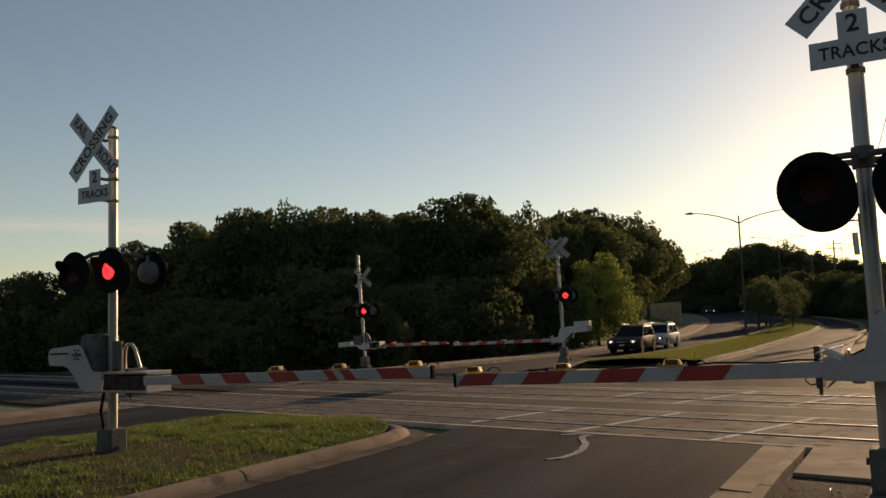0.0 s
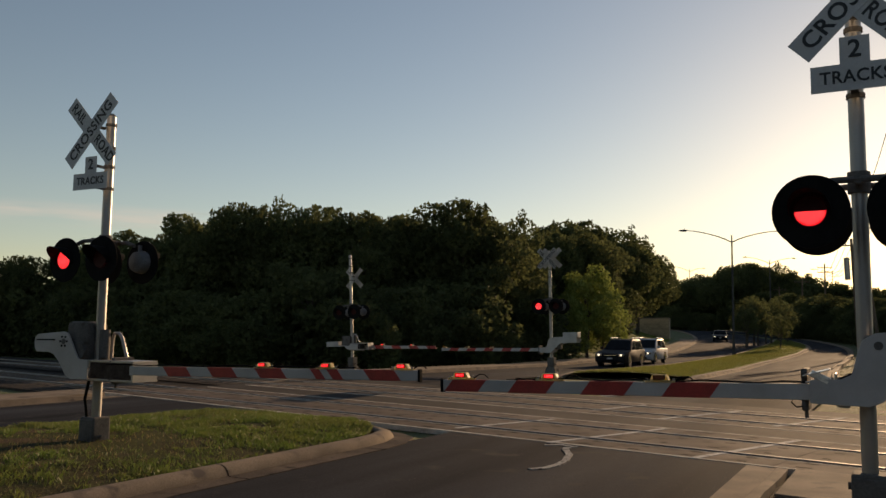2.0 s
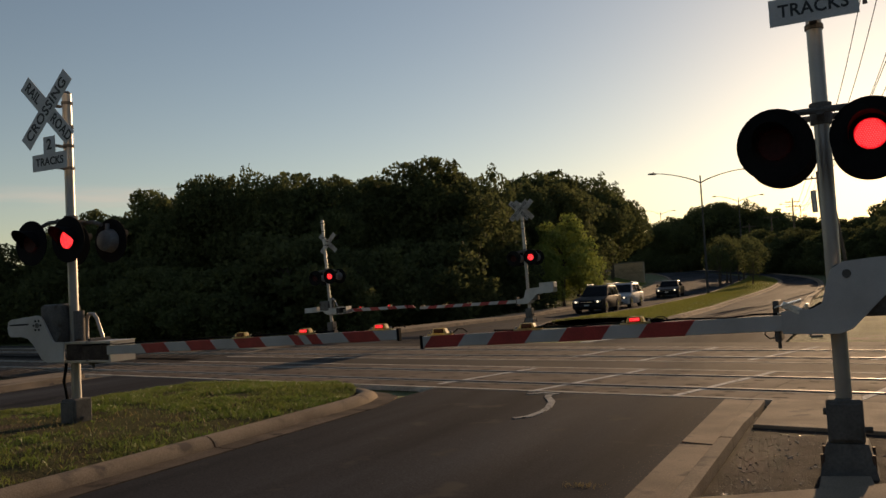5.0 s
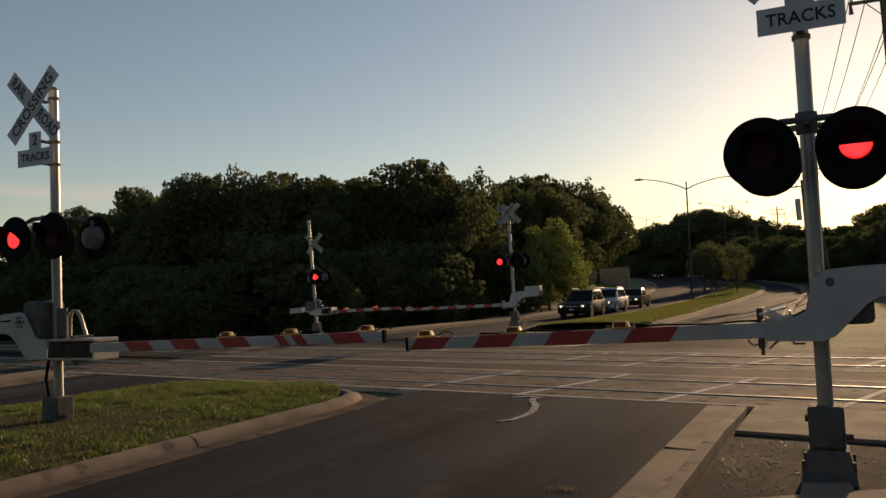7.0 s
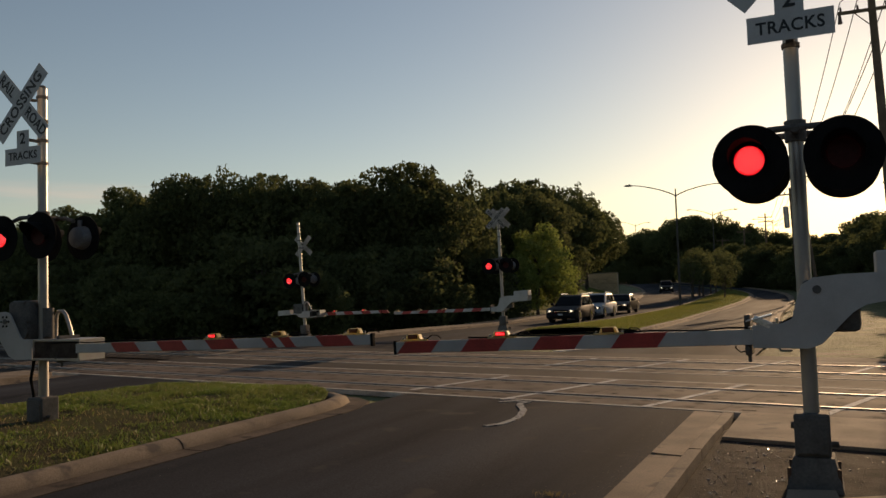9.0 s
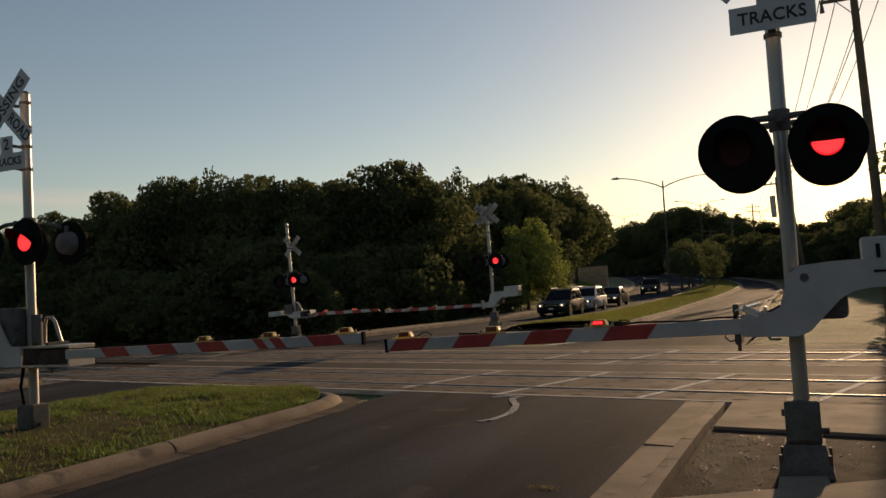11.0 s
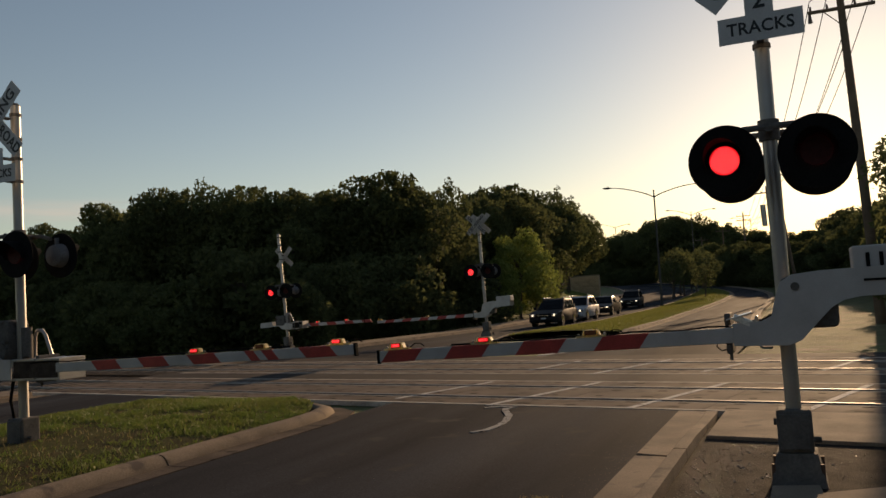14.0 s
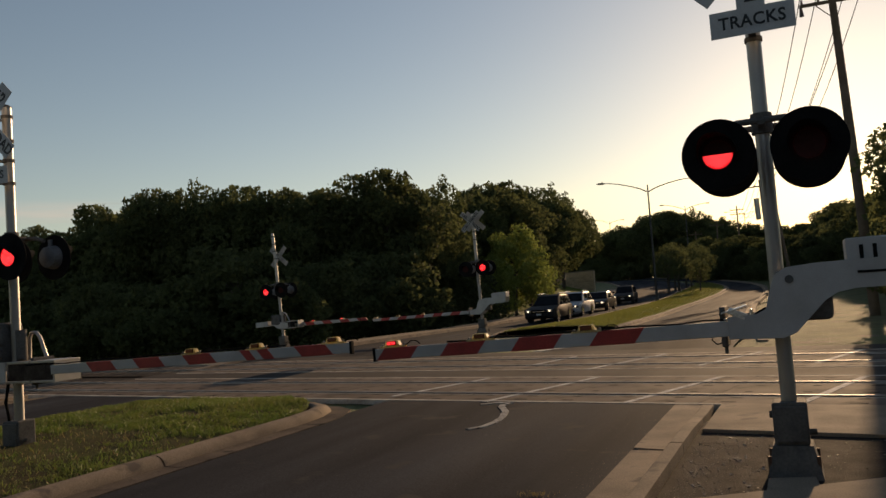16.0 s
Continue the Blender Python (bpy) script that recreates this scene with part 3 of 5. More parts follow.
def disc_back(parent, m, facing_camera=True):
    """One flashing lamp: round black background, housing, hood, lens rim. m places it; it faces -y."""
    bm = rod((0, 0.0, 0), (0, 0.012, 0), 0.305, seg=40)
    bmesh.ops.transform(bm, matrix=m, verts=bm.verts)
    bg = part("background", bm, BLACK, parent, "round matt black background disc", True)
    bm = rod((0, 0.012, 0), (0, 0.13, 0), 0.165, 0.14, 24)
    rod((0, 0.13, 0), (0, 0.16, 0), 0.14, 0.07, 24, bm)
    rod((0, 0.06, 0.14), (0, 0.06, 0.24), 0.03, 0.03, 10, bm)
    bmesh.ops.transform(bm, matrix=m, verts=bm.verts)
    part("lamp_housing", bm, LENS_GREY, bg, "grey domed lamp housing", True)
    # hood: an open half sleeve over the lens
    bm = bmesh.new()
    ring = []
    for k in range(17):
        a = math.pi * (k / 16 * 1.25 - 0.125)
        reach = 0.05 + 0.2 * math.sin(max(0.0, min(math.pi, a))) ** 0.7
        for rad in (0.168, 0.162):
            ring.append((bm.verts.new((rad * math.cos(a), 0, rad * math.sin(a))), bm.verts.new((rad * math.cos(a), -reach, rad * math.sin(a)))))
    for k in range(16):
        o0, i0, o1, i1 = ring[2 * k], ring[2 * k + 1], ring[2 * k + 2], ring[2 * k + 3]
        bm.faces.new((o0[0], o1[0], o1[1], o0[1]))
        bm.faces.new((i0[0], i0[1], i1[1], i1[0]))
        bm.faces.new((o0[1], o1[1], i1[1], i0[1]))
    bmesh.ops.transform(bm, matrix=m, verts=bm.verts)
    part("hood", bm, BLACK, bg, "black hood over the lens")
    return bg


FLASHERS = []


def lamp_insert(parent, m, size, key, halves=False):
    """An added insert with a lit diode face and a dark face, whole or in two halves; its turning stands in for the
    flash.
    """
    for tail, lo, hi in ((("_top", 0.0, 1.0), ("_low", -1.0, 0.0)) if halves else (("", -1.0, 1.0),)):
        a0, a1 = math.asin(lo), math.asin(hi)
        rim = [(math.cos(a0 + (a1 - a0) * k / 16), math.sin(a0 + (a1 - a0) * k / 16)) for k in range(17)]
        rim += [(-x, z) for x, z in rim[::-1] if x > 1e-6]
        if rim[0][0] < 1e-6 and rim[-1][0] < 1e-6:
            rim.pop()
        ob = part("lamp_insert", prism([(size * x, size * z) for x, z in rim], -0.004, 0.004), LENS_OFF, parent, "red lens lit by small diodes")
        me = ob.data
        me.materials.append(LENS_ON)
        for p in me.polygons:
            p.material_index = 1 if p.normal.y < -0.9 else 0
        if size > 0.1:
            bm = bmesh.new()
            step = 0.0185
            for i in range(-9, 10):
                for j in range(-9, 10):
                    x, z = step * (i + 0.5 * (j % 2)), step * 0.87 * (j + 0.5)
                    if math.hypot(x, z) < size - 0.01 and lo <= z / size <= hi:
                        bmesh.ops.create_circle(bm, cap_ends=True, segments=6, radius=0.0052, matrix=Matrix.Translation((x, -0.0055, z)) @ pose(0, 0, 0, 90, 0, 0))
            part("diodes", bm, LED_ON, ob, "bright red diodes")
        ob.matrix_basis = m
        FLASHERS.append((key + tail, ob, m))


def crossbuck(parent, y, z, turn=0.0, sheet=SIGN, size=1.0, x0=0.0):
    """Two crossed blades with their words, facing -y (turn 0) or +y (180)."""
    base = pose(0, 0, z, 0, 0, turn) @ pose(x0, y, 0) @ Matrix.Diagonal((size, 1, size, 1))
    for ang, off in ((-45, 0.0), (45, -0.008)):
        bm = box(-0.61, 0.61, -0.003 + off, 0.003 + off, -0.115, 0.115)
        bmesh.ops.transform(bm, matrix=base @ pose(0, 0, 0, 0, -ang, 0), verts=bm.verts)
        bl = part("blade", bm, sheet, parent, "white sign blade with black words" if sheet is SIGN else "grey sign blade with black words")
        words = (("CROSSING", 0.0),) if ang > 0 else (("RAIL", -0.38), ("ROAD", 0.38))
        for w, x in words:
            share("lettering", lettering(w, 0.2), bl, base @ pose(0, 0, 0, 0, -ang, 0) @ pose(x, -0.0055 + off, 0) @ Matrix.Diagonal((1.06 if w == "CROSSING" else 0.82, 1, 1, 1)))
    for z0 in (0.07, -0.12):
        bm = box(-0.03, 0.03, 0.004, abs(y) - 0.05, z0, z0 + 0.03)
        bmesh.ops.transform(bm, matrix=base, verts=bm.verts)
        part("sign_bracket", bm, CAST, parent)


def tracks_sign(parent, y, z, x0=0.0):
    o = [(-0.343, -0.115), (0.343, -0.115), (0.343, 0.115), (0.115, 0.115), (0.115, 0.345), (-0.115, 0.345), (-0.115, 0.115), (-0.343, 0.115)]
    bm = prism(o, y - 0.003, y + 0.003)
    bmesh.ops.translate(bm, vec=(x0, 0, z), verts=bm.verts)
    sg = part("track_count_sign", bm, SIGN, parent, "white sign reading 2 TRACKS")
    share("lettering", lettering("TRACKS", 0.15), sg, pose(x0, y - 0.0055, z) @ Matrix.Diagonal((0.95, 1, 1, 1)))
    share("lettering", lettering("2", 0.21), sg, pose(x0, y - 0.0055, z + 0.23))
    for z0 in (z - 0.1, z + 0.2):
        part("sign_bracket", box(-0.03, 0.03, y + 0.004, -0.05, z0, z0 + 0.03), CAST, parent)


# outline of the gate's crooked side plate: arm end towards +x, counterweight towards -x, from the arm's axis
CROOK = [(0.42, 0.09), (0.42, -0.1), (-0.02, -0.11), (-0.12, -0.07), (-0.26, 0.08), (-0.36, 0.19), (-0.46, 0.25), (-0.6, 0.27), (-1.06, 0.27), (-1.12, 0.3), (-1.14, 0.4), (-1.12, 0.48), (-1.05, 0.51), (-0.3, 0.5), (-0.08, 0.48), (0.02, 0.42), (0.06, 0.3), (0.1, 0.14), (0.18, 0.1)]

# the leaner plate of the signal on the island
CROOK_LEAN = [(0.06, 0.14), (0.06, -0.12), (-0.27, -0.13), (-0.38, -0.08), (-0.44, 0.0), (-0.54, 0.12), (-0.63, 0.2), (-0.73, 0.23), (-1.0, 0.23), (-1.04, 0.27), (-1.06, 0.36), (-1.04, 0.44), (-0.98, 0.475), (-0.46, 0.515), (-0.38, 0.5), (-0.33, 0.45), (-0.16, 0.17), (-0.12, 0.14)]


def frame_parts(th, flip):
    for z0, z1 in ((0.11, 0.14), (-0.14, -0.11)):
        part("frame_plate", flip(box(0.02, 0.9, -0.21, 0.21, z0, z1, 0.005)), GALV, th, "steel plate clasping the arm's root")
    part("frame_end", flip(box(0.87, 0.9, -0.21, 0.21, -0.11, 0.11)), GALV, th)
    part("frame_side", flip(box(0.07, 0.868, -0.2, -0.185, -0.108, 0.108)), STAINED, th, "rust-stained dark side sheet of the frame")
    bm = tube([(0.12, 0.1, 0.14), (0.13, 0.1, 0.42), (0.17, 0.1, 0.5), (0.26, 0.1, 0.5), (0.32, 0.1, 0.44), (0.44, 0.1, 0.14)], 0.025)
    part("pipe_guard", flip(bm), GALV, th, "bent pipe guard", True)
    part("motor_cap", flip(rod((0.12, -0.02, 0.14), (0.12, -0.02, 0.55), 0.07, seg=16)), CAST, th, "upright grey cylinder", True)


def crossing_signal(u, s, z, key, arm_side, axis, length, tilt, lamps, label, turn=0.0, both=False, gate_turn=0.0, weights=True, reds=(), lean=0.0, thick=0.068, zx=4.3, zl=2.5, sign_x=0.0, sign_z=3.6, crook_flat=1.0, pipes=False):
    """A mast with cross sign, flashing lamps and a lowered gate. arm_side +1: the arm points to +x."""
    m = place(u, s, z, turn) @ pose(0, 0, 0, 0, lean, 0)
    th = thing("crossing_signal", m, label, "crossing signal", "signals of the crossing")
    mast = part("mast", rod((0, 0, 0.2), (0, 0, 4.56), 0.0635, seg=24), GALV, th, "galvanised steel tube", True)
    part("mast_cap", rod((0, 0, 4.56), (0, 0, 4.6), 0.07, 0.03, 20), CAST, th)
    bx = part("junction_box", box(-0.14, 0.14, -0.15, 0.13, 0.0, 0.36, 0.02), CAST, th, "grey cast base and junction box")
    part("box_lid", box(-0.12, 0.12, -0.175, -0.145, 0.03, 0.33, 0.01), CAST, bx)
    part("conduit_stub", rod((-0.17, 0.02, 0.24), (-0.12, 0.02, 0.24), 0.03, seg=10), CAST, bx)
    part("conduit_stub", rod((0.12, -0.05, 0.1), (0.2, -0.05, 0.1), 0.025, seg=10), CAST, bx)
    bm = slab([(-0.16, -0.17), (0.16, -0.17), (0.16, 0.15), (-0.16, 0.15)], -0.32, 0.0)
    for v in bm.verts:
        if v.co.z < -0.1:
            v.co.x *= 1.45
            v.co.y *= 1.45
    part("foundation", bm, CAST, th, "dark stained foundation block")
    for sx in (-0.19, 0.19):
        for sy in (-0.19, 0.17):
            part("anchor_bolt", rod((sx, sy, -0.2), (sx, sy, -0.08), 0.018, seg=8), RUST, th)
    if not weights:
        part("cable", tube([(-0.09, -0.08, 0.36), (-0.12, -0.1, 0.6), (-0.06, -0.1, 0.85), (0.03, -0.1, 1.0)], 0.022), BLACK, th, "black cable loop")
    if gate_turn:
        crossbuck(th, -0.27, zx, 180.0, GREY_SIGN, 0.84)
        if both:
            crossbuck(th, -0.27, zx - 0.06, 0.0, GREY_SIGN, 0.84)
    else:
        crossbuck(th, -0.27, zx, x0=sign_x)
    if not gate_turn:
        tracks_sign(th, -0.25, sign_z, sign_x)
    for zz in (4.43, 4.1, 3.83, 3.52):
        part("clamp", rod((0, 0, zz - 0.02), (0, 0, zz + 0.02), 0.076, seg=20), CAST, th)
    # lamp arms
    bm = tube([(-0.36, -0.2, zl + 0.22), (-0.2, -0.2, zl + 0.27), (0.2, -0.2, zl + 0.27), (0.36, -0.2, zl + 0.22)], 0.028)
    tube([(-0.36, 0.2, zl + 0.22), (-0.2, 0.2, zl + 0.27), (0.2, 0.2, zl + 0.27), (0.36, 0.2, zl + 0.22)], 0.028, bm=bm)
    rod((0, -0.22, zl + 0.27), (0, 0.22, zl + 0.27), 0.04, seg=12, bm=bm)
    part("lamp_arm", bm, CAST, th, "grey lamp cross arm", True)
    part("arm_hub", rod((0, 0, zl + 0.18), (0, 0, zl + 0.36), 0.09, seg=20), CAST, th)
    for side, x in (("l", -0.36), ("r", 0.36)):
        fm = pose(x, -0.36, zl, 0, 0, lamps)
        bg = disc_back(th, fm)
        lamp_insert(bg, fm @ pose(0, -0.012, 0), 0.124, key + "_" + side, key == "near_r")
        bm = disc_back(th, pose(x, 0.36, zl, 0, 0, 180 + lamps))
        lens = rod((0, -0.006, 0), (0, 0.0, 0), 0.15, seg=24)
        bmesh.ops.transform(lens, matrix=pose(x, 0.36, zl, 0, 0, 180 + lamps), verts=lens.verts)
        part("lens", lens, LENS_OFF, bm, "unlit red lens")
    # gate
    g = pose(0, 0, axis, 0, 0, gate_turn) @ Matrix.Diagonal((arm_side if not gate_turn else -arm_side, 1, 1, 1))
    flip = lambda b: (bmesh.ops.transform(b, matrix=g, verts=b.verts), b)[1]
    mech = part("gate_mechanism", flip(box(-0.42, 0.02, -0.16, 0.18, 0.02, 0.46, 0.05) if weights else box(-0.5, -0.07, -0.16, 0.2, 0.1, 0.66, 0.06)), CAST, th, "dark grey gate motor housing", True)
    part("mechanism_cover", flip(rod((-0.2, -0.15, 0.25), (-0.2, -0.19, 0.25), 0.12, seg=20)), CAST, mech)
    for y0, y1 in ((-0.24, -0.215), (0.215, 0.24)):
        part("gate_crook", flip(prism([(x, zz if zz < 0.15 else 0.1 + (zz - 0.1) * crook_flat) for x, zz in (CROOK if weights else CROOK_LEAN)], y0, y1, 0.004)), WHITE, th, "white crooked gate bracket")
    part("slot", flip(prism([(x, 0.1 + (zz - 0.1) * crook_flat) for x, zz in ((-1.0, 0.385), (-0.62, 0.39), (-0.62, 0.41), (-1.0, 0.405))], -0.247, -0.2405)), BLACK, th, "dark slot")
    for k in range(6 if not weights else 0):
        a = k * math.pi / 3
        c = (-0.44 + 0.07 * math.cos(a), 0.38 + 0.07 * math.sin(a))
        part("bolt", flip(rod((c[0], -0.2405, c[1]), (c[0], -0.25, c[1]), 0.014, seg=8)), BLACK, th)
    part("bolt", flip(rod((-0.1 if weights else -0.44, -0.2405, 0.38), (-0.1 if weights else -0.44, -0.252, 0.38), 0.035, seg=12)), CAST, th)
    if weights:
        w = part("counterweight", flip(box(-1.15, -0.55, -0.2, 0.2, 0.1 + 0.38 * crook_flat, 0.3 + 0.38 * crook_flat, 0.015)), WHITE, th, "white counterweight plates")
        for x in (-0.78, -0.68):
            part("slot", flip(box(x, x + 0.03, -0.212, -0.195, 0.12 + 0.38 * crook_flat, 0.24 + 0.38 * crook_flat)), BLACK, w)
    # frame that clasps the arm
    if not weights or pipes:
        frame_parts(th, flip)
    bm = box(0.44, 0.49, -0.17, 0.17, -0.17, 0.18, 0.01)
    rod((0.46, -0.1, -0.17), (0.46, -0.1, -0.23), 0.016, seg=8, bm=bm)
    tube([(0.5, -0.17, -0.05), (0.55, -0.17, -0.06), (0.57, -0.17, -0.1), (0.53, -0.17, -0.14), (0.48, -0.17, -0.13)], 0.008, 6, bm=bm)
    rod((0.47, -0.17, 0.12), (0.47, -0.21, 0.12), 0.02, seg=8, bm=bm)
    rod((0.47, -0.17, -0.11), (0.47, -0.21, -0.11), 0.02, seg=8, bm=bm)
    part("arm_clamp", flip(bm), CAST, th, "dark cast arm clamp")
    # striped arm
    local = pose(0, -0.2 if not gate_turn else 0.2, axis) @ pose(0, 0, 0, 0, -tilt * arm_side, 0)
    sgn = arm_side
    def bar(x0, x1, mat, name, grow=0.0, slant=True, parent=None, lab=""):
        def half(x):
            return thick - (thick - 0.056) * x / length + grow
        k = -0.1 if slant else 0.0
        x0, x1 = x0 - k / 2, x1 - k / 2
        o = [(x0 + k, half(x0)), (x0, -half(x0)), (x1, -half(x1)), (x1 + k, half(x1))]
        b = prism([(sgn * x, zz) for x, zz in o], -0.025 - grow, 0.025 + grow, 0.006)
        return part(name, b, mat, parent, lab)
    hold = bar(0.3 if weights else 0.85, length, WHITE, "gate_arm", slant=False, parent=th, lab="lowered white arm with red stripes")
    hold.matrix_basis = local
    for x0, x1 in reds:
        bar(x0, x1, RED, "red_stripe", 0.003, parent=hold)
    part("arm_tip", box(*sorted((sgn * length, sgn * (length + 0.03))), -0.03, 0.03, -0.07, 0.07, 0.006), BLACK, hold)
    part("arm_cable", tube([(sgn * (0.4 + (length - 1.2) * k / 12), -0.01, 0.078 + 0.01 * math.sin(k * 2.1)) for k in range(13)], 0.009, 6), BLACK, hold, "thin black cable along the arm")
    return th, m @ local, m


def arm_lamp(hold, x, key, low, lit=True):
    """A gate lamp standing on the arm."""
    m = hold @ pose(x, 0, low - 0.008) @ Matrix.Diagonal((1, 1, 0.82, 1))
    th = thing("gate_lamp", m, "amber gate lamp with a red diode face on the arm", "gate lamp", "gate lamps")
    body = [(-0.085, 0.012), (0.085, 0.012), (0.066, 0.066), (0.052, 0.074), (-0.052, 0.074), (-0.066, 0.066)]
    part("lamp_case", prism(body, -0.035, 0.035, 0.006), AMBER, th, "pale amber plastic case")
    part("lamp_foot", box(-0.14, 0.14, -0.03, 0.03, -0.012, 0.01, 0.004), AMBER, th)
    for xb in (-0.12, 0.12):
        part("wing_bolt", rod((xb, 0, 0), (xb, 0, 0.035), 0.012, seg=8), GALV, th)
    part("lead", tube([(0.13, 0.0, 0.0), (0.2, 0, 0.055), (0.26, 0, 0.05), (0.3, 0, 0.01)], 0.007, 6), BLACK, th)
    part("face_frame", box(-0.054, 0.054, -0.04, -0.036, 0.016, 0.068), BLACK, th)
    # Two-faced plate, added so that its turning plays the flash
    ins = part("lamp_insert", box(-0.047, 0.047, -0.0022, 0.0022, -0.021, 0.021), FACE_OFF, th, "red diode face")
    ins.data.materials.append(LENS_ON)
    for p in ins.data.polygons:
        p.material_index = 1 if p.normal.y < -0.9 else 0
    bm = bmesh.new()
    for i in range(6):
        for j in range(2):
            box(-0.036 + 0.0145 * i - 0.0035, -0.036 + 0.0145 * i + 0.0035, -0.0034, -0.0024, -0.007 + 0.014 * j - 0.003, -0.007 + 0.014 * j + 0.003, bm=bm)
    part("diodes", bm, LED_ON, ins, "bright diodes")
    im = pose(0, -0.0445, 0.042)
    ins.matrix_basis = im
    FLASHERS.append((key, ins, im))
    return th


def stripes(a, step, n, w=0.4):
    return [(a + step * k, a + step * k + w) for k in range(n)]


th_r, arm_r, m_r = crossing_signal(-0.2, 7.86, 0.29, "near_r", -1, 1.02, 3.86, -1.2, -4, "near galvanised crossing mast with cross sign, round lamps and lowered gate",
                                   sign_z=3.63, sign_x=0.012, lean=-0.3, reds=[(1.18, 1.6), (1.94, 2.36), (2.7, 3.1), (3.42, 3.8)])
th_l, arm_l, m_l = crossing_signal(-9.7, 8.1, 0.16, "near_l", 1, 1.0, 5.2, 1.3, 0, "galvanised crossing mast with cross sign standing on the grass island", weights=False, thick=0.058, sign_x=-0.07,
                                   reds=[(1.5, 1.9), (2.25, 2.65), (3.0, 3.4), (3.82, 3.95), (4.05, 4.2), (4.55, 4.95)])
th_f1, arm_f1, m_f1 = crossing_signal(-19.55, 28.9, 0.25, "far_l", 1, 0.78, 3.5, -2.3, 0, "distant crossing mast on the wooded side with its gate lowered", gate_turn=180.0, reds=stripes(1.0, 0.8, 4), lean=-3.2, zx=3.62, zl=2.2, crook_flat=-0.15, pipes=True)
th_f2, arm_f2, m_f2 = crossing_signal(-11.85, 31.4, 0.4, "far_r", -1, 0.65, 5.0, 0.3, 0, "distant crossing mast on the far median with doubled cross signs", gate_turn=180.0, both=True, reds=stripes(1.0, 0.8, 5), lean=-1.4, zx=4.3, zl=2.36)
for k, x in enumerate((-3.66, -2.71, -1.66)):
    arm_lamp(arm_r, x, "arm_r" + str(k), 0.078)
conn = thing("cable_connector", arm_r @ pose(-0.33, 0, 0.075), "bright metal cable connector glinting on the arm's root", "connector")
part("cover", box(-0.085, 0.07, -0.04, 0.04, -0.03, 0.03, 0.008, turn=pose(0, 0, 0.042, -4, 27, 0)), GLOSS_CASE, conn, "bare slanted metal cover")
part("foot", box(-0.12, 0.12, -0.035, 0.035, 0.0, 0.014, 0.004), GLOSS_CASE, conn)
part("flap", box(-0.12, 0.1, -0.04, 0.04, 0.085, 0.094, 0.003, turn=pose(0, 0, 0.004, 6, -14, 0)), GLOSS_CASE, conn, "tilted bare metal flap")
part("clip", box(0.1, 0.12, -0.035, 0.035, 0.0, 0.08, 0.006), GLOSS_CASE, conn, "bright metal clip")
part("lead", tube([(0.12, 0, 0.02), (0.22, 0, 0.075), (0.32, 0, 0.06), (0.44, 0, 0.02)], 0.012, 6), BLACK, conn)
for k, x in enumerate((3.08, 4.0, 5.0)):
    arm_lamp(arm_l, x, "arm_l" + str(k), 0.073)
for k, x in enumerate((1.35, 2.7)):
    arm_lamp(arm_f1, x, "arm_fl" + str(k), 0.07)
for k, x in enumerate((-4.85, -3.8, -2.67)):
    arm_lamp(arm_f2, x, "arm_fr" + str(k), 0.07)

# ---- trees ----


def blob_points(rng, n, blobs):
    """Points in the outer shell of a cluster of ellipsoids."""
    out = []
    weight = [b[3] * b[3] for b in blobs]
    for b in rng.choices(blobs, weight, k=n):
        v = Vector((rng.gauss(0, 1), rng.gauss(0, 1), rng.gauss(0, 1))).normalized()
        r = b[3] * (1 - 0.55 * rng.random() ** 2.2) * (1 + 0.28 * noise.noise(v * 2.3 + Vector(b[:3])))
        out.append((Vector(b[:3]) + Vector((v.x * r, v.y * r, v.z * r * b[4])), v))
    return out


def leaf_mesh(rng, n, blobs, size):
    verts, faces = [], []
    for p, v in blob_points(rng, n, blobs):
        q = Euler((rng.uniform(0, 6.3), rng.uniform(0, 6.3), rng.uniform(0, 6.3))).to_matrix()
        a = size * rng.uniform(0.6, 1.35)
        k = len(verts)
        for x, y in ((-0.5, -0.36), (0.6, 0.0), (-0.3, 0.46)):
            verts.append(p + q @ Vector((x * a, y * a, 0)))
        faces.append((k, k + 1, k + 2))
    me = bpy.data.meshes.new("crown")
    me.from_pydata(verts, [], faces)
    return me


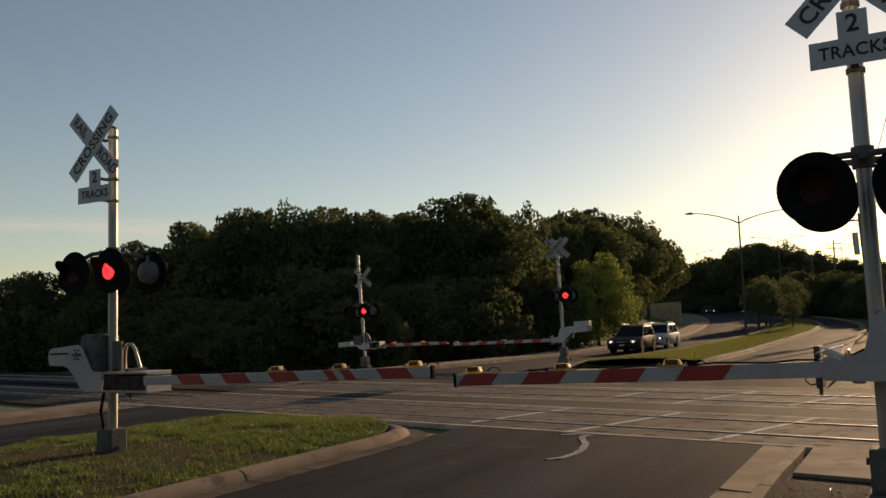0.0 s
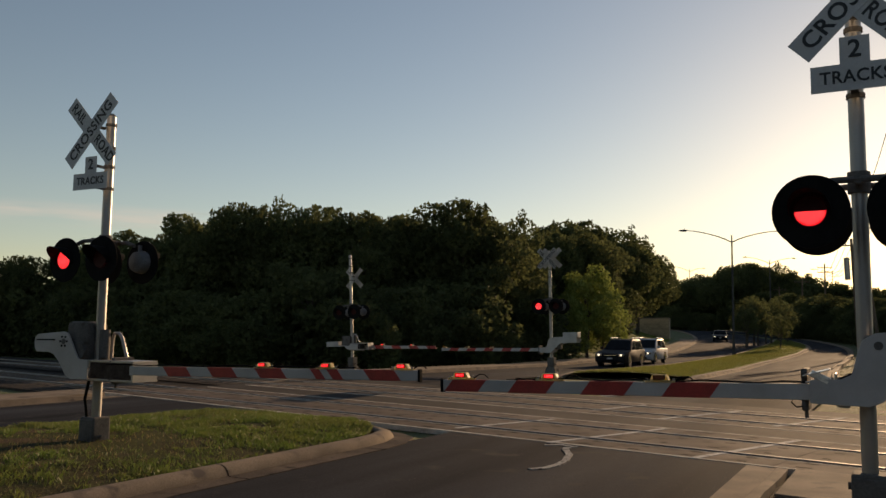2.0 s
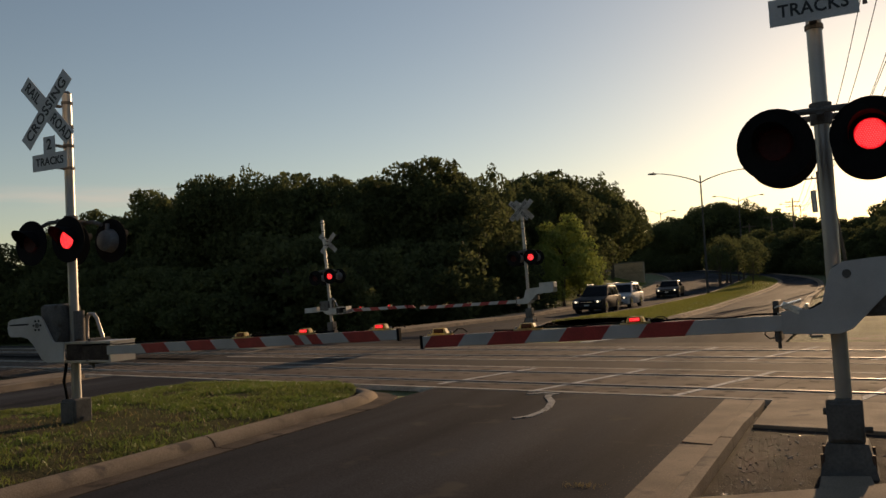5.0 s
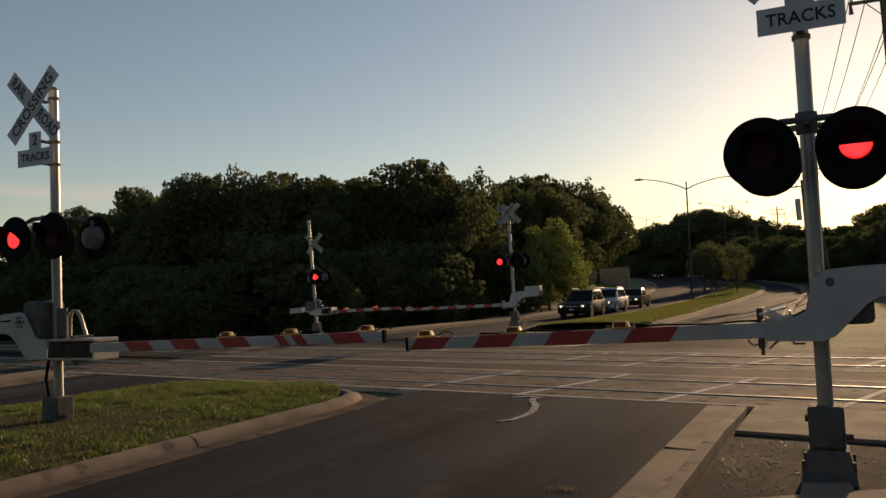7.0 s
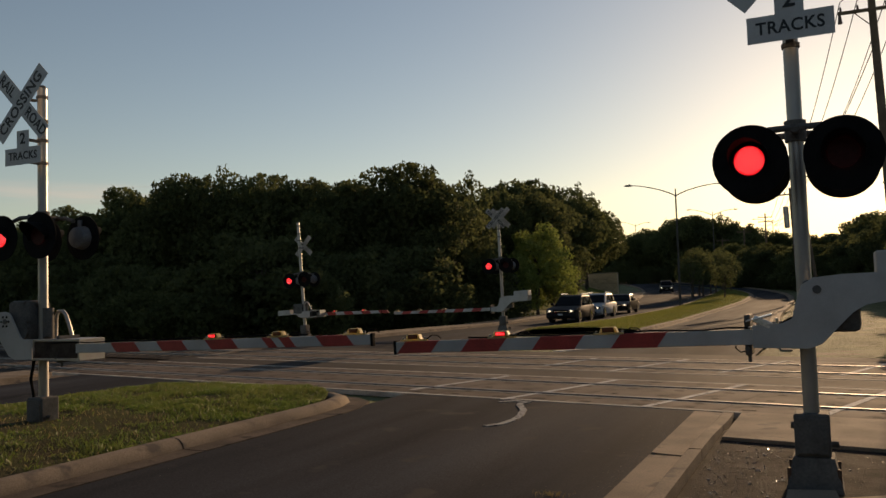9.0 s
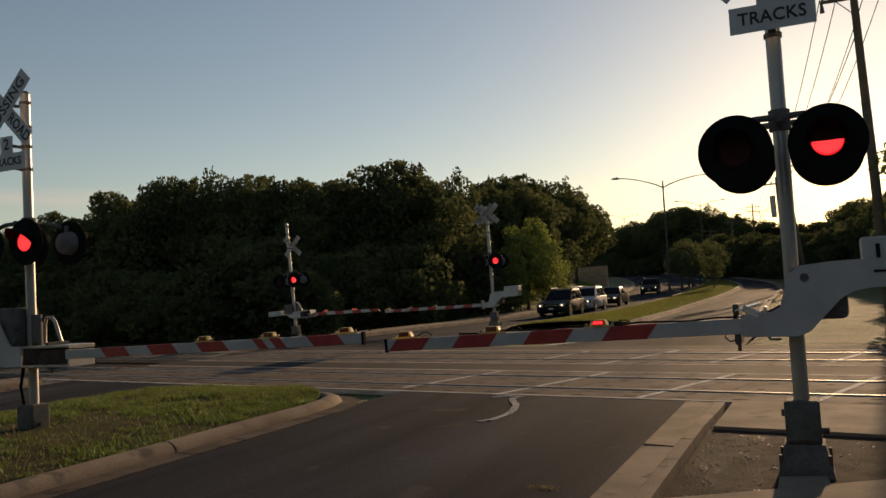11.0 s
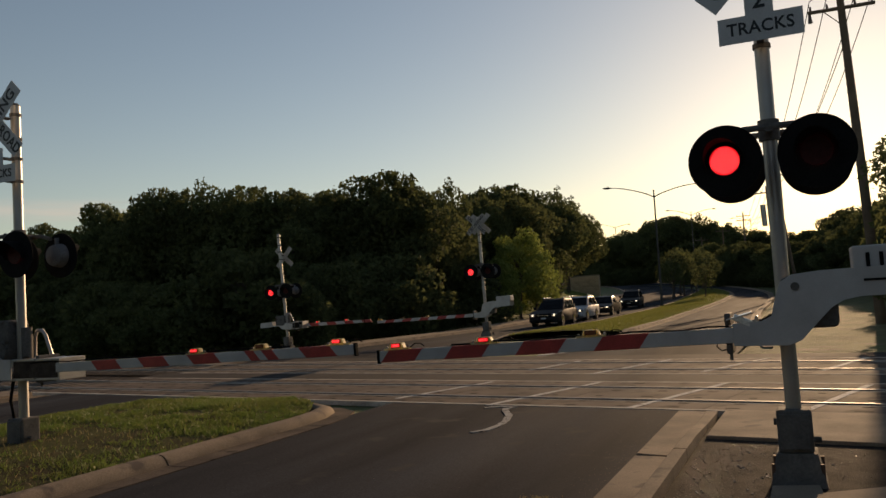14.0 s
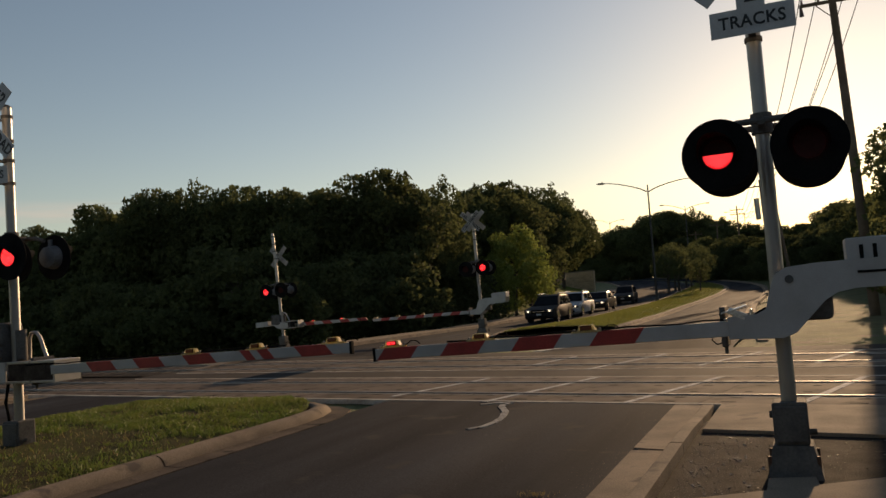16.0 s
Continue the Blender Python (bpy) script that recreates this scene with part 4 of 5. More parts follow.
def make_tree(seed, h, spread, leaves, size, mat, label, low=0.3, name="tree", group=""):
    """A broadleaf tree of height h at the origin."""
    rng = random.Random(seed)
    th = thing(name, pose(0, 0, 0), label, "tree" if name == "tree" else "bush", group)
    bm = bmesh.new()
    lean = Vector((rng.uniform(-0.4, 0.4), rng.uniform(-0.4, 0.4), 0))
    top = Vector((0, 0, h * 0.62)) + lean
    tube([(0, 0, -0.3), (0.02, 0, 0.1 * h), lean * 0.5 + Vector((0, 0, h * 0.35)), top], [0.03 * h, 0.022 * h, 0.016 * h, 0.006 * h], 8, bm)
    blobs = []
    n = 13
    for k in range(n):
        a = k * 2.4 + rng.uniform(-0.4, 0.4)
        f = (k + 0.5) / n
        zc = h * (low + (0.84 - low) * f)
        reach = spread * (0.25 + 0.6 * math.sin(math.pi * min(1, 0.25 + f * 0.75))) * rng.uniform(0.5, 1.0)
        c = Vector((reach * math.cos(a), reach * math.sin(a), zc))
        rad = spread * rng.uniform(0.3, 0.5) * (1.1 - 0.45 * f)
        blobs.append((c.x, c.y, c.z, rad, rng.uniform(0.65, 0.9)))
        st = lean * 0.6 * f + Vector((0, 0, h * (0.2 + 0.35 * f)))
        tube([st, (st + c) / 2 + Vector((0, 0, 0.03 * h)), c], [0.009 * h, 0.006 * h, 0.002 * h], 6, bm)
    blobs.append((lean.x, lean.y, h * 0.6, spread * 0.62, 0.85))
    for k in range(46):
        b = rng.choice(blobs[:14])
        v = Vector((rng.gauss(0, 1), rng.gauss(0, 1), abs(rng.gauss(0, 1)))).normalized()
        r = b[3] * rng.uniform(0.9, 1.15)
        blobs.append((b[0] + v.x * r, b[1] + v.y * r, b[2] + v.z * r * b[4], b[3] * rng.uniform(0.1, 0.28), rng.uniform(0.9, 1.7)))
    part("trunk", bm, BARK, th, "brown trunk and limbs", True)
    me = leaf_mesh(rng, leaves, blobs, size)
    me.materials.append(mat)
    c = new("crown", me)
    c.parent = th
    tagged(c, "dense leaves")
    return th


def plant(proto, x, y, h_scale, turn, wide=1.0, group=""):
    d = math.hypot(x, y)
    t = copy_thing(proto, pose(x, y, rise(d) - 0.08, 0, 0, turn) @ Matrix.Diagonal((h_scale * wide, h_scale * wide, h_scale, 1)))
    if group:
        tagged(t, group=group)
    return t


PROTOS = [make_tree(10 + k, 10.0, 4.2 + 0.3 * (k % 3), 24000, 0.21, LEAF, "tall dark live oak of the dense wood, also copied to an added unseen row behind the camera", 0.22, group="wood behind the crossing") for k in range(4)]
BUSH = [make_tree(40 + k, 4.0, 2.3, 8000, 0.17, LEAF, "dense dark green undergrowth bush at the wood's edge", 0.12, "bush", "undergrowth of the wood") for k in range(2)]
HIGH = make_tree(91, 10.0, 4.4, 24000, 0.21, LEAF, "tall dark live oak leaning over the sandy bank", 0.44, group="wood behind the crossing")
LIGHT = make_tree(63, 8.0, 3.3, 9500, 0.2, LEAF_SUNLIT, "young tree at the wood's edge, sunlit green put into its leaves", 0.12, group="wood behind the crossing")
SMALL = make_tree(70, 5.6, 1.9, 2000, 0.17, LEAF, "small slender tree on the grass median", 0.42, group="median trees")
rng = random.Random(5)
wood = [(-31.0, 57, 3.6), (-28.5, 56, 6.4), (-24.5, 58, 7.4), (-20.5, 56, 8.4), (-17, 57, 9.6), (-13, 55, 9.9), (-9.6, 57, 10.0), (-6, 56, 10.0), (-2.6, 58, 9.6), (0.8, 57, 10.4), (3.4, 62, 10.2),
        (6.6, 68.5, 10.3), (8.8, 72.5, 10.6), (12.0, 78, 11.6), (13.5, 84, 12.3),
        (-26, 66, 8), (-18, 67, 9.5), (-11, 68, 10.5), (-4, 69, 10.8), (2, 70, 10.8)]
for k, (x, y, h) in enumerate(wood):
    plant(PROTOS[k % 4], x, y, 1.15 * h / 10.2, rng.uniform(0, 360), rng.uniform(0.9, 1.08))
for x, y, h in ((15.5, 90, 13.2), (19.4, 97, 13.4), (23.0, 105, 13.0), (26.0, 113, 12.6)):
    plant(HIGH, x, y, 1.08 * h / 10.2, rng.uniform(0, 360), 0.98)
for k in range(22):
    f = k / 25
    x, y = -34 + 48 * f, 50 + 6 * math.sin(f * 9) + 14 * max(0, f - 0.72) / 0.28 - 3 * max(0, f - 0.8)
    plant(BUSH[k % 2], x, y, rng.uniform(0.9, 1.5) * (0.6 if k < 3 else 1.0), rng.uniform(0, 360), 1.25)
for k in range(5):
    s = 36 + k * 4.5
    u = -23.5 + curve_l(s) - rng.uniform(0, 1.5)
    p = RT @ Vector((u, s, 0))
    plant(BUSH[k % 2], p.x, p.y, rng.uniform(0.5, 0.95), rng.uniform(0, 360), 1.2)
for x, y, h in ((11.3, 66.5, 8.2), (9.4, 64.0, 5.6), (13.0, 68.5, 5.4)):
    plant(LIGHT, x, y, h / 8.0, rng.uniform(0, 360), 1.0)
# trees on the outer side and in the distance
for k, (x, y, h) in enumerate([(18.9, 24.9, 8.2), (23.4, 29.6, 8.2), (28, 40, 7.5), (33, 47, 7.5), (38, 56, 8), (43, 65, 9.5), (49, 76, 10), (54, 86, 9.5), (60, 98, 10), (66, 110, 11), (72, 124, 12), (26, 34, 7), (46, 60, 9.5), (62, 84, 11)]):
    plant(PROTOS[(k + 1) % 4], x, y, h / 10.2, rng.uniform(0, 360), 1.1, "trees along the outer lane")
for k in range(26):
    f = k / 25
    x, y = 42 + 62 * f + rng.uniform(-2, 2), 190 - 45 * f + rng.uniform(-5, 5)
    h = 9.4 + 6.3 * math.exp(-((f - 0.36) / 0.16) ** 2) + rng.uniform(-0.5, 0.5)
    plant(PROTOS[k % 4], x, y, h / 10.2, rng.uniform(0, 360), 1.25, "distant trees beyond the bend")
for k in range(30):
    f = k / 29
    plant(BUSH[k % 2], 36 + 70 * f, 184 - 45 * f + rng.uniform(-3, 3), rng.uniform(0.9, 1.3), rng.uniform(0, 360), 1.5, "distant hedge beyond the bend")
# Added unseen row behind the camera; it darkens the fronts that face it
for k in range(15):
    a = radians(95 + 175 * k / 14)
    d = 24 + 3 * math.sin(k * 1.7)
    plant(PROTOS[k % 4], d * math.sin(a), d * math.cos(a), rng.uniform(0.95, 1.15), rng.uniform(0, 360), 1.15, "trees behind the crossing road")
for x, y, k in ((32.6, 91, 0.8), (33.6, 93.5, 0.95), (35.4, 95, 1.0), (34.5, 86.5, 0.66), (36.4, 99, 1.0), (40, 103, 0.95), (43.0, 105.5, 0.9), (44, 111, 1.0), (38.6, 101, 0.9)):
    plant(SMALL, x, y, k * 1.15, rng.uniform(0, 360), 0.85)
# the wood that closes the outer side of the bend
for k, (az, d, h) in enumerate([(35.5, 88, 8.5), (33, 94, 8.2), (31, 100, 7.6), (29, 108, 7.0), (27.6, 116, 6.6), (26.2, 124, 6.6), (25, 132, 6.8), (23.8, 140, 7.4), (22.4, 150, 8.0), (21, 162, 8.4), (30, 112, 7.2), (27, 128, 7.0), (24.4, 148, 7.8)]):
    plant(PROTOS[k % 4], d * math.sin(radians(az)), d * math.cos(radians(az)), h / 10.2, rng.uniform(0, 360), 1.35, "trees round the bend")
for k in range(18):
    az = 20.5 + 0.85 * k
    d = float(np.interp(az, [20.5, 23, 25, 27, 30, 36], [160, 136, 127, 115, 101, 84]))
    plant(BUSH[k % 2], d * math.sin(radians(az)), d * math.cos(radians(az)), rng.uniform(0.7, 1.1), rng.uniform(0, 360), 1.6, "undergrowth round the bend")
for p in PROTOS + BUSH + [LIGHT, SMALL, HIGH]:
    for c in p.children_recursive:
        bpy.data.objects.remove(c)
    bpy.data.objects.remove(p)

# ---- cars ----


def car(label, paint, kind, at):
    """A car facing -y with its wheels on z = 0."""
    suv = kind != "sedan"
    L, W, H = (4.55, 1.8, 1.62) if suv else (4.8, 1.84, 1.46)
    th = thing("car", at, label, "car", "cars waiting at the crossing")
    b = 0.88 if suv else 0.84
    low = [(-L / 2, 0.36), (-L / 2 + 0.02, b - 0.12), (-L / 2 + 0.25, b - 0.02), (-L / 2 + (1.5 if suv else 1.45), b + 0.1), (L / 2 - (0.1 if suv else 0.9), b + 0.1), (L / 2 - 0.02, b - 0.05), (L / 2, 0.4), (L / 2 - 0.15, 0.26), (-L / 2 + 0.2, 0.24)]

    def across(outline, w0, name, mat, inset=None, bevel=0.05, parent=th, lab=""):
        bm = bmesh.new()
        a = [bm.verts.new((-w0 / 2 + (inset[i] if inset else 0), y, z)) for i, (y, z) in enumerate(outline)]
        c = [bm.verts.new((w0 / 2 - (inset[i] if inset else 0), y, z)) for i, (y, z) in enumerate(outline)]
        n = len(a)
        f0, f1 = bm.faces.new(a), bm.faces.new(c[::-1])
        for k in range(n):
            bm.faces.new((a[k], c[k], c[(k + 1) % n], a[(k + 1) % n]))
        if bevel:
            bmesh.ops.bevel(bm, geom=list({e for f in (f0, f1) for e in f.edges}), offset=bevel, segments=3, affect="EDGES", profile=0.5)
        return part(name, bm, mat, parent, lab, True)

    body = across(low, W, "body", paint, bevel=0.06)
    if suv:
        top = [(-L / 2 + 1.4, b + 0.06), (-L / 2 + 2.25, H - 0.07), (-L / 2 + 2.7, H), (L / 2 - 0.5, H - 0.02), (L / 2 - 0.08, b + 0.06)]
    else:
        top = [(-L / 2 + 1.3, b + 0.06), (-L / 2 + 2.05, H - 0.05), (-L / 2 + 2.5, H), (L / 2 - 1.5, H - 0.03), (L / 2 - 0.6, b + 0.06)]
    ins = [0.06, 0.23, 0.25, 0.23, 0.08]
    across(top, W, "cabin", paint, ins, 0.05)
    (y0, z0), (y1, z1) = top[0], top[1]
    bm = bmesh.new()
    f = lambda x, k: (x, y0 + (y1 - y0) * k - 0.02, z0 + (z1 - z0) * k + 0.012)
    hw = W / 2 - 0.14
    bm.faces.new([bm.verts.new(f(x, k)) for x, k in ((-hw, 0.1), (hw, 0.1), (hw - 0.13, 0.94), (-hw + 0.13, 0.94))])
    bmesh.ops.solidify(bm, geom=bm.faces[:], thickness=0.015)
    part("windscreen", bm, GLASS_DARK, th, "dark tinted windscreen")
    for sx in (-1, 1):
        ys = [top[0][0] + 0.5, top[1][0] + 0.12, (top[1][0] + top[3][0]) / 2 - 0.05, (top[1][0] + top[3][0]) / 2 + 0.05, top[3][0] - 0.1, top[4][0] - (0.25 if suv else 0.5)]
        for (ya, yb, yc, yd) in ((ys[0], ys[1], ys[2], ys[2]), (ys[3], ys[3], ys[4], ys[5])):
            bm = bmesh.new()
            xl, xh = W / 2 - 0.075, W / 2 - 0.19
            bm.faces.new([bm.verts.new((sx * x, y, z)) for x, y, z in ((xl, ya, b + 0.14), (xh, yb, H - 0.12), (xh, yc, H - 0.12), (xl, yd, b + 0.14))])
            bmesh.ops.solidify(bm, geom=bm.faces[:], thickness=0.02)
            part("side_window", bm, GLASS_DARK, th)
        part("mirror", box(*sorted((sx * (W / 2 - 0.03), sx * (W / 2 + 0.17))), -L / 2 + 1.55, -L / 2 + 1.68, b + 0.12, b + 0.28, 0.03), paint, th)
        hl = part("headlight", box(*sorted((sx * (W / 2 - 0.42), sx * (W / 2 - 0.06))), -L / 2 - 0.012, -L / 2 + 0.2, b - 0.26, b - 0.1, 0.03), CHROME, th, "clear headlight")
        bm = rod((sx * (W / 2 - 0.24), -L / 2 - 0.02, b - 0.18), (sx * (W / 2 - 0.24), -L / 2 - 0.014, b - 0.18), 0.06, seg=14)
        part("lamp", bm, HEADLAMP, hl, "lit low beam")
        part("tail_light", box(*sorted((sx * (W / 2 - 0.3), sx * (W / 2 - 0.04))), L / 2 - 0.05, L / 2 + 0.012, b - 0.2, b, 0.02), LENS_OFF, th)
        if suv:
            part("roof_rail", tube([(sx * (W / 2 - 0.27), y, z) for y, z in ((-L / 2 + 2.2, H), (-L / 2 + 2.35, H + 0.06), (L / 2 - 0.7, H + 0.05), (L / 2 - 0.55, H - 0.01))], 0.02, 8), CHROME, th)
    part("grille", box(-0.45, 0.45, -L / 2 - 0.014, -L / 2 + 0.1, b - 0.3, b - 0.1, 0.02), BLACK, th, "dark grille")
    part("badge_bar", box(-0.4, 0.4, -L / 2 - 0.02, -L / 2, b - 0.22, b - 0.18, 0.006), CHROME, th)
    bp = part("bumper", box(-W / 2 + 0.03, W / 2 - 0.03, -L / 2 - 0.04, -L / 2 + 0.2, 0.3, 0.56, 0.05), paint, th)
    part("air_intake", box(-0.6, 0.6, -L / 2 - 0.052, -L / 2, 0.33, 0.44, 0.015), BLACK, bp)
    part("number_plate", box(-0.15, 0.15, -L / 2 - 0.055, -L / 2 - 0.041, 0.46, 0.55), SIGN, bp, "plain pale plate")
    r = 0.37 if suv else 0.33
    for sx in (-1, 1):
        for yw in (-L / 2 + 0.92, L / 2 - 0.98):
            wh = new("wheel")
            wh.parent = th
            wh.matrix_basis = pose(sx * (W / 2 - 0.085), yw, r)
            part("tyre", rod((-0.12, 0, 0), (0.12, 0, 0), r, seg=28), TYRE, wh, smooth=True)
            part("rim", rod((-0.128, 0, 0), (0.128, 0, 0), r * 0.62, seg=20), CHROME, wh, "alloy rim")
    return th


def on_lane(s):
    u = -14.55 + curve_l(s)
    z = rise(math.hypot(u, s))
    d = 2 * 0.00155 * max(0.0, s - 56)
    slope = (rise(math.hypot(u, s + 1)) - rise(math.hypot(u, s - 1))) / 2
    return place(u, s, z + 0.02, math.degrees(math.atan(d))) @ pose(0, 0, 0, math.degrees(math.atan(slope)), 0, 0)


car_1 = car("dark grey sport utility car with lit headlights waiting", PAINT_DARK, "suv", on_lane(50.3))
car_2 = car("silver sport utility car waiting behind the first", PAINT_SILVER, "suv", on_lane(56.4))
car_3 = car("black saloon car drawing up and stopping", PAINT_BLACK, "sedan", on_lane(64.6))
car_4 = car("dark sport utility car arriving late with lit headlights", PAINT_DARK, "suv", on_lane(78.5))

# ---- street lamps, poles, wires ----


def street_lamp(x, y, h, turn, span=3.9):
    """A tall steel pole with two long curved arms and flat heads."""
    z = rise(math.hypot(x, y))
    th = thing("street_lamp", pose(x, y, z, 0, 0, turn), "tall grey steel street lamp with two curved arms on the median", "street lamp", "street lamps")
    part("pole", tube([(0, 0, 0), (0, 0, 0.4 * h), (0, 0, h + 0.3)], [0.12, 0.1, 0.06], 12), LAMP_GREY, th, smooth=True)
    part("pole_base", rod((0, 0, -0.1), (0, 0, 0.25), 0.22, 0.2, 16), LAMP_GREY, th)
    for sx in (-1, 1):
        pts = [(sx * span * f, 0, h - 0.35 + 1.05 * math.sin(f * 1.35) ** 0.8 if f else h - 0.35) for f in (0, 0.15, 0.3, 0.5, 0.7, 0.85, 1.0)]
        arm = part("arm", tube(pts, [0.05, 0.05, 0.045, 0.04, 0.04, 0.035, 0.035], 8), LAMP_GREY, th, smooth=True)
        e = pts[-1][2]
        bm = bmesh.new()
        bmesh.ops.create_uvsphere(bm, u_segments=14, v_segments=8, radius=1, matrix=Matrix.Translation((sx * (span + 0.3), 0, e - 0.02)) @ Matrix.Diagonal((0.42, 0.16, 0.09, 1)))
        hd = part("lamp_head", bm, LAMP_GREY, arm, "flat grey lamp head", True)
        part("photocell", rod((sx * (span + 0.2), 0, e + 0.05), (sx * (span + 0.2), 0, e + 0.15), 0.04, seg=8), LAMP_GREY, arm)


street_lamp(25.3, 73.6, 10.3, -3, 3.9)
street_lamp(54.0, 139.0, 12.2, 5, 3.9)
street_lamp(60.0, 205.0, 14.0, 20, 3.9)
street_lamp(88.0, 190.0, 13.0, -10, 3.9)


def power_pole(x, y, top, r, lean, arms, label):
    z = rise(math.hypot(x, y))
    th = thing("power_pole", pose(x, y, z, 0, lean, -20), label, "power pole", "power poles")
    part("pole", tube([(0, 0, -0.5), (0, 0, top * 0.5), (0, 0, top)], [r, r * 0.85, r * 0.65], 14), WOOD_POLE, th, smooth=True)
    for za in arms:
        arm = part("crossarm", box(-1.2, 1.2, -0.06, 0.06, za - 0.06, za + 0.06, 0.01), WOOD_POLE, th)
        for xi in (-1.1, -0.5, 0.5, 1.1):
            part("insulator", rod((xi, 0, za + 0.06), (xi, 0, za + 0.24), 0.05, 0.035, 10), PORCELAIN, arm)
    return th


big = power_pole(18.85, 30.4, 13.6, 0.2, -2.0, (12.15, 13.3), "tall weathered wooden power pole with crossarms against the sun")
part("brace", tube([(-0.6, 0.07, 12.1), (0, 0.1, 11.5)], 0.02, 6), RUST, big)
part("cable_bell", rod((-1.15, 0, 11.75), (-1.15, 0, 12.1), 0.09, 0.05, 10), PORCELAIN, big)
power_pole(66.6, 146.7, 12.3, 0.17, 0, (11.6, 10.8), "distant wooden power pole with crossarms")
power_pole(60.0, 141.0, 9.4, 0.15, 1.0, (8.9,), "distant wooden power pole with crossarms")
power_pole(63.0, 158.0, 8.6, 0.15, 0.5, (8.0,), "distant wooden power pole with crossarms")
power_pole(76.0, 170.0, 9.0, 0.15, 0, (8.5,), "distant wooden power pole with crossarms")
power_pole(38.6, 74.6, 12.2, 0.16, -6.5, (11.5,), "leaning wooden power pole beyond the trees")
brace_pole = power_pole(37.1, 75.4, 10.6, 0.17, -2.0, (10.0,), "wooden power pole with a pale transformer")
part("transformer", rod((-0.5, 0, 6.9), (-0.5, 0, 8.9), 0.24, seg=16), GALV, brace_pole, "pale grey transformer can", True)


def wire(a, b, sag, r=0.018):
    a, b = Vector(a), Vector(b)
    pts = [a.lerp(b, f) - Vector((0, 0, sag * 4 * f * (1 - f))) for f in [k / 16 for k in range(17)]]
    tagged(part("overhead_wire", tube(pts, r, 5), WIRE), "thin black overhead wire strung between poles", "wire", "overhead wires")


for k, xi in enumerate((-1.1, -0.5, 0.5, 1.1)):
    wire((18.35 + xi * 0.94, 30.4 - xi * 0.34, 12.4), (37.3 + xi * 0.94, 75.1 - xi * 0.34, 11.8), 1.6)
    wire((18.35 + xi * 0.94, 30.4 - xi * 0.34, 12.4), (8.0 + xi, -12, 12.8), 1.0)
    wire((37.3 + xi * 0.94, 75.1 - xi * 0.34, 11.8), (66.6 + xi, 146.7, 12.4), 2.0)
wire((18.35, 30.4, 10.6), (36.8, 75.4, 9.9), 1.2)
wire((36.8, 75.4, 10.0), (66.6, 146.7, 11.4), 1.2)

# low grassy bank beyond the oncoming lane, and behind it a wall standing in for a climbing path
bm = bmesh.new()
rows = []
for k in range(13):
    s = 77 + k * 4.0
    u = -21.4 + curve_l(s)
    z = rise(math.hypot(u, s))
    f = min(1, k / 6)
    rows.append([bm.verts.new((u + dx, s, z + dz * f + 0.12 * noise.noise(Vector((u + dx, s, 0)) * 0.4))) for dx, dz in ((0.4, -0.1), (-1.2, 0.25), (-3.2, 0.7), (-6.0, 1.6), (-10, 2.2))])
for r0, r1 in zip(rows, rows[1:]):
    for j in range(4):
        bm.faces.new((r0[j], r1[j], r1[j + 1], r0[j + 1]))
bank = part("grassy_bank", bm, TURF, smooth=True)
bank.matrix_basis = RT
tagged(bank, "low grassy bank rising beside the oncoming lane", "ground", kind="structure")
wall_at = Vector((25.6, 123.6))
wall_way = Vector((31.9, 119.2)) - wall_at
wm = pose(wall_at.x, wall_at.y, rise(125.5) - 0.1, 0, 0, math.degrees(math.atan2(wall_way.y, wall_way.x)))
ew = thing("retaining_wall", wm, "tan block wall with a sloping top, in place of a climbing sunlit path", "wall", kind="structure")
WL = wall_way.length
part("wall_core", prism([(0, -0.3), (WL, -0.3), (WL, 3.0), (WL * 0.42, 2.9), (0, 0.5)], 0.0, 0.5), BANK, ew)
part("coping", tube([(0, 0.2, 0.55), (WL * 0.42, 0.2, 2.95), (WL + 0.05, 0.2, 3.05)], 0.12, 6), CONCRETE, ew, "pale concrete coping")
block = part("wall_block", box(-0.29, 0.29, -0.06, 0.0, -0.135, 0.135, 0.015), BANK, ew)
block_mesh = block.data
bpy.data.objects.remove(block)
for j in range(10):
    z = 0.1 + 0.29 * j
    for k in range(13):
        x = 0.35 + 0.6 * k + 0.3 * (j % 2)
        if x < WL - 0.25 and z + 0.14 < 0.5 + 2.4 * min(1.0, x / (WL * 0.42)) - 0.05:
            share("wall_block", block_mesh, ew, pose(x, -0.002, z))

# ---- grass blades, gravel ----


def blades(name, n, area, height, seed, mat, label, keep):
    rng = random.Random(seed)
    verts, faces = [], []
    while len(faces) < n:
        u, s = rng.uniform(area[0], area[1]), rng.uniform(area[2], area[3])
        if rng.random() > keep(u, s):
            continue
        z = island_height(u, s) - 0.01
        a, h, w = rng.uniform(0, 6.28), height * rng.uniform(0.45, 1.3), rng.uniform(0.003, 0.006)
        h *= 0.7 + 0.6 * (noise.noise(Vector((u * 2.1, s * 2.1, 3))) + 0.5)
        lx, ly = math.cos(a) * w, math.sin(a) * w
        bx, by = rng.gauss(0, 0.4) * h, rng.gauss(0, 0.4) * h
        k = len(verts)
        verts += [(u - lx, s - ly, z), (u + lx, s + ly, z), (u + bx * 0.35 + lx * 0.7, s + by * 0.35 + ly * 0.7, z + h * 0.6), (u + bx, s + by, z + h)]
        faces += [(k, k + 1, k + 2), (k, k + 2, k + 3)]
    me = bpy.data.meshes.new(name)
    me.from_pydata(verts, [], faces)
    me.materials.append(mat)
    ob = new(name, me)
    ob.matrix_basis = RT
    return tagged(ob, label, "grass", kind="stuff")


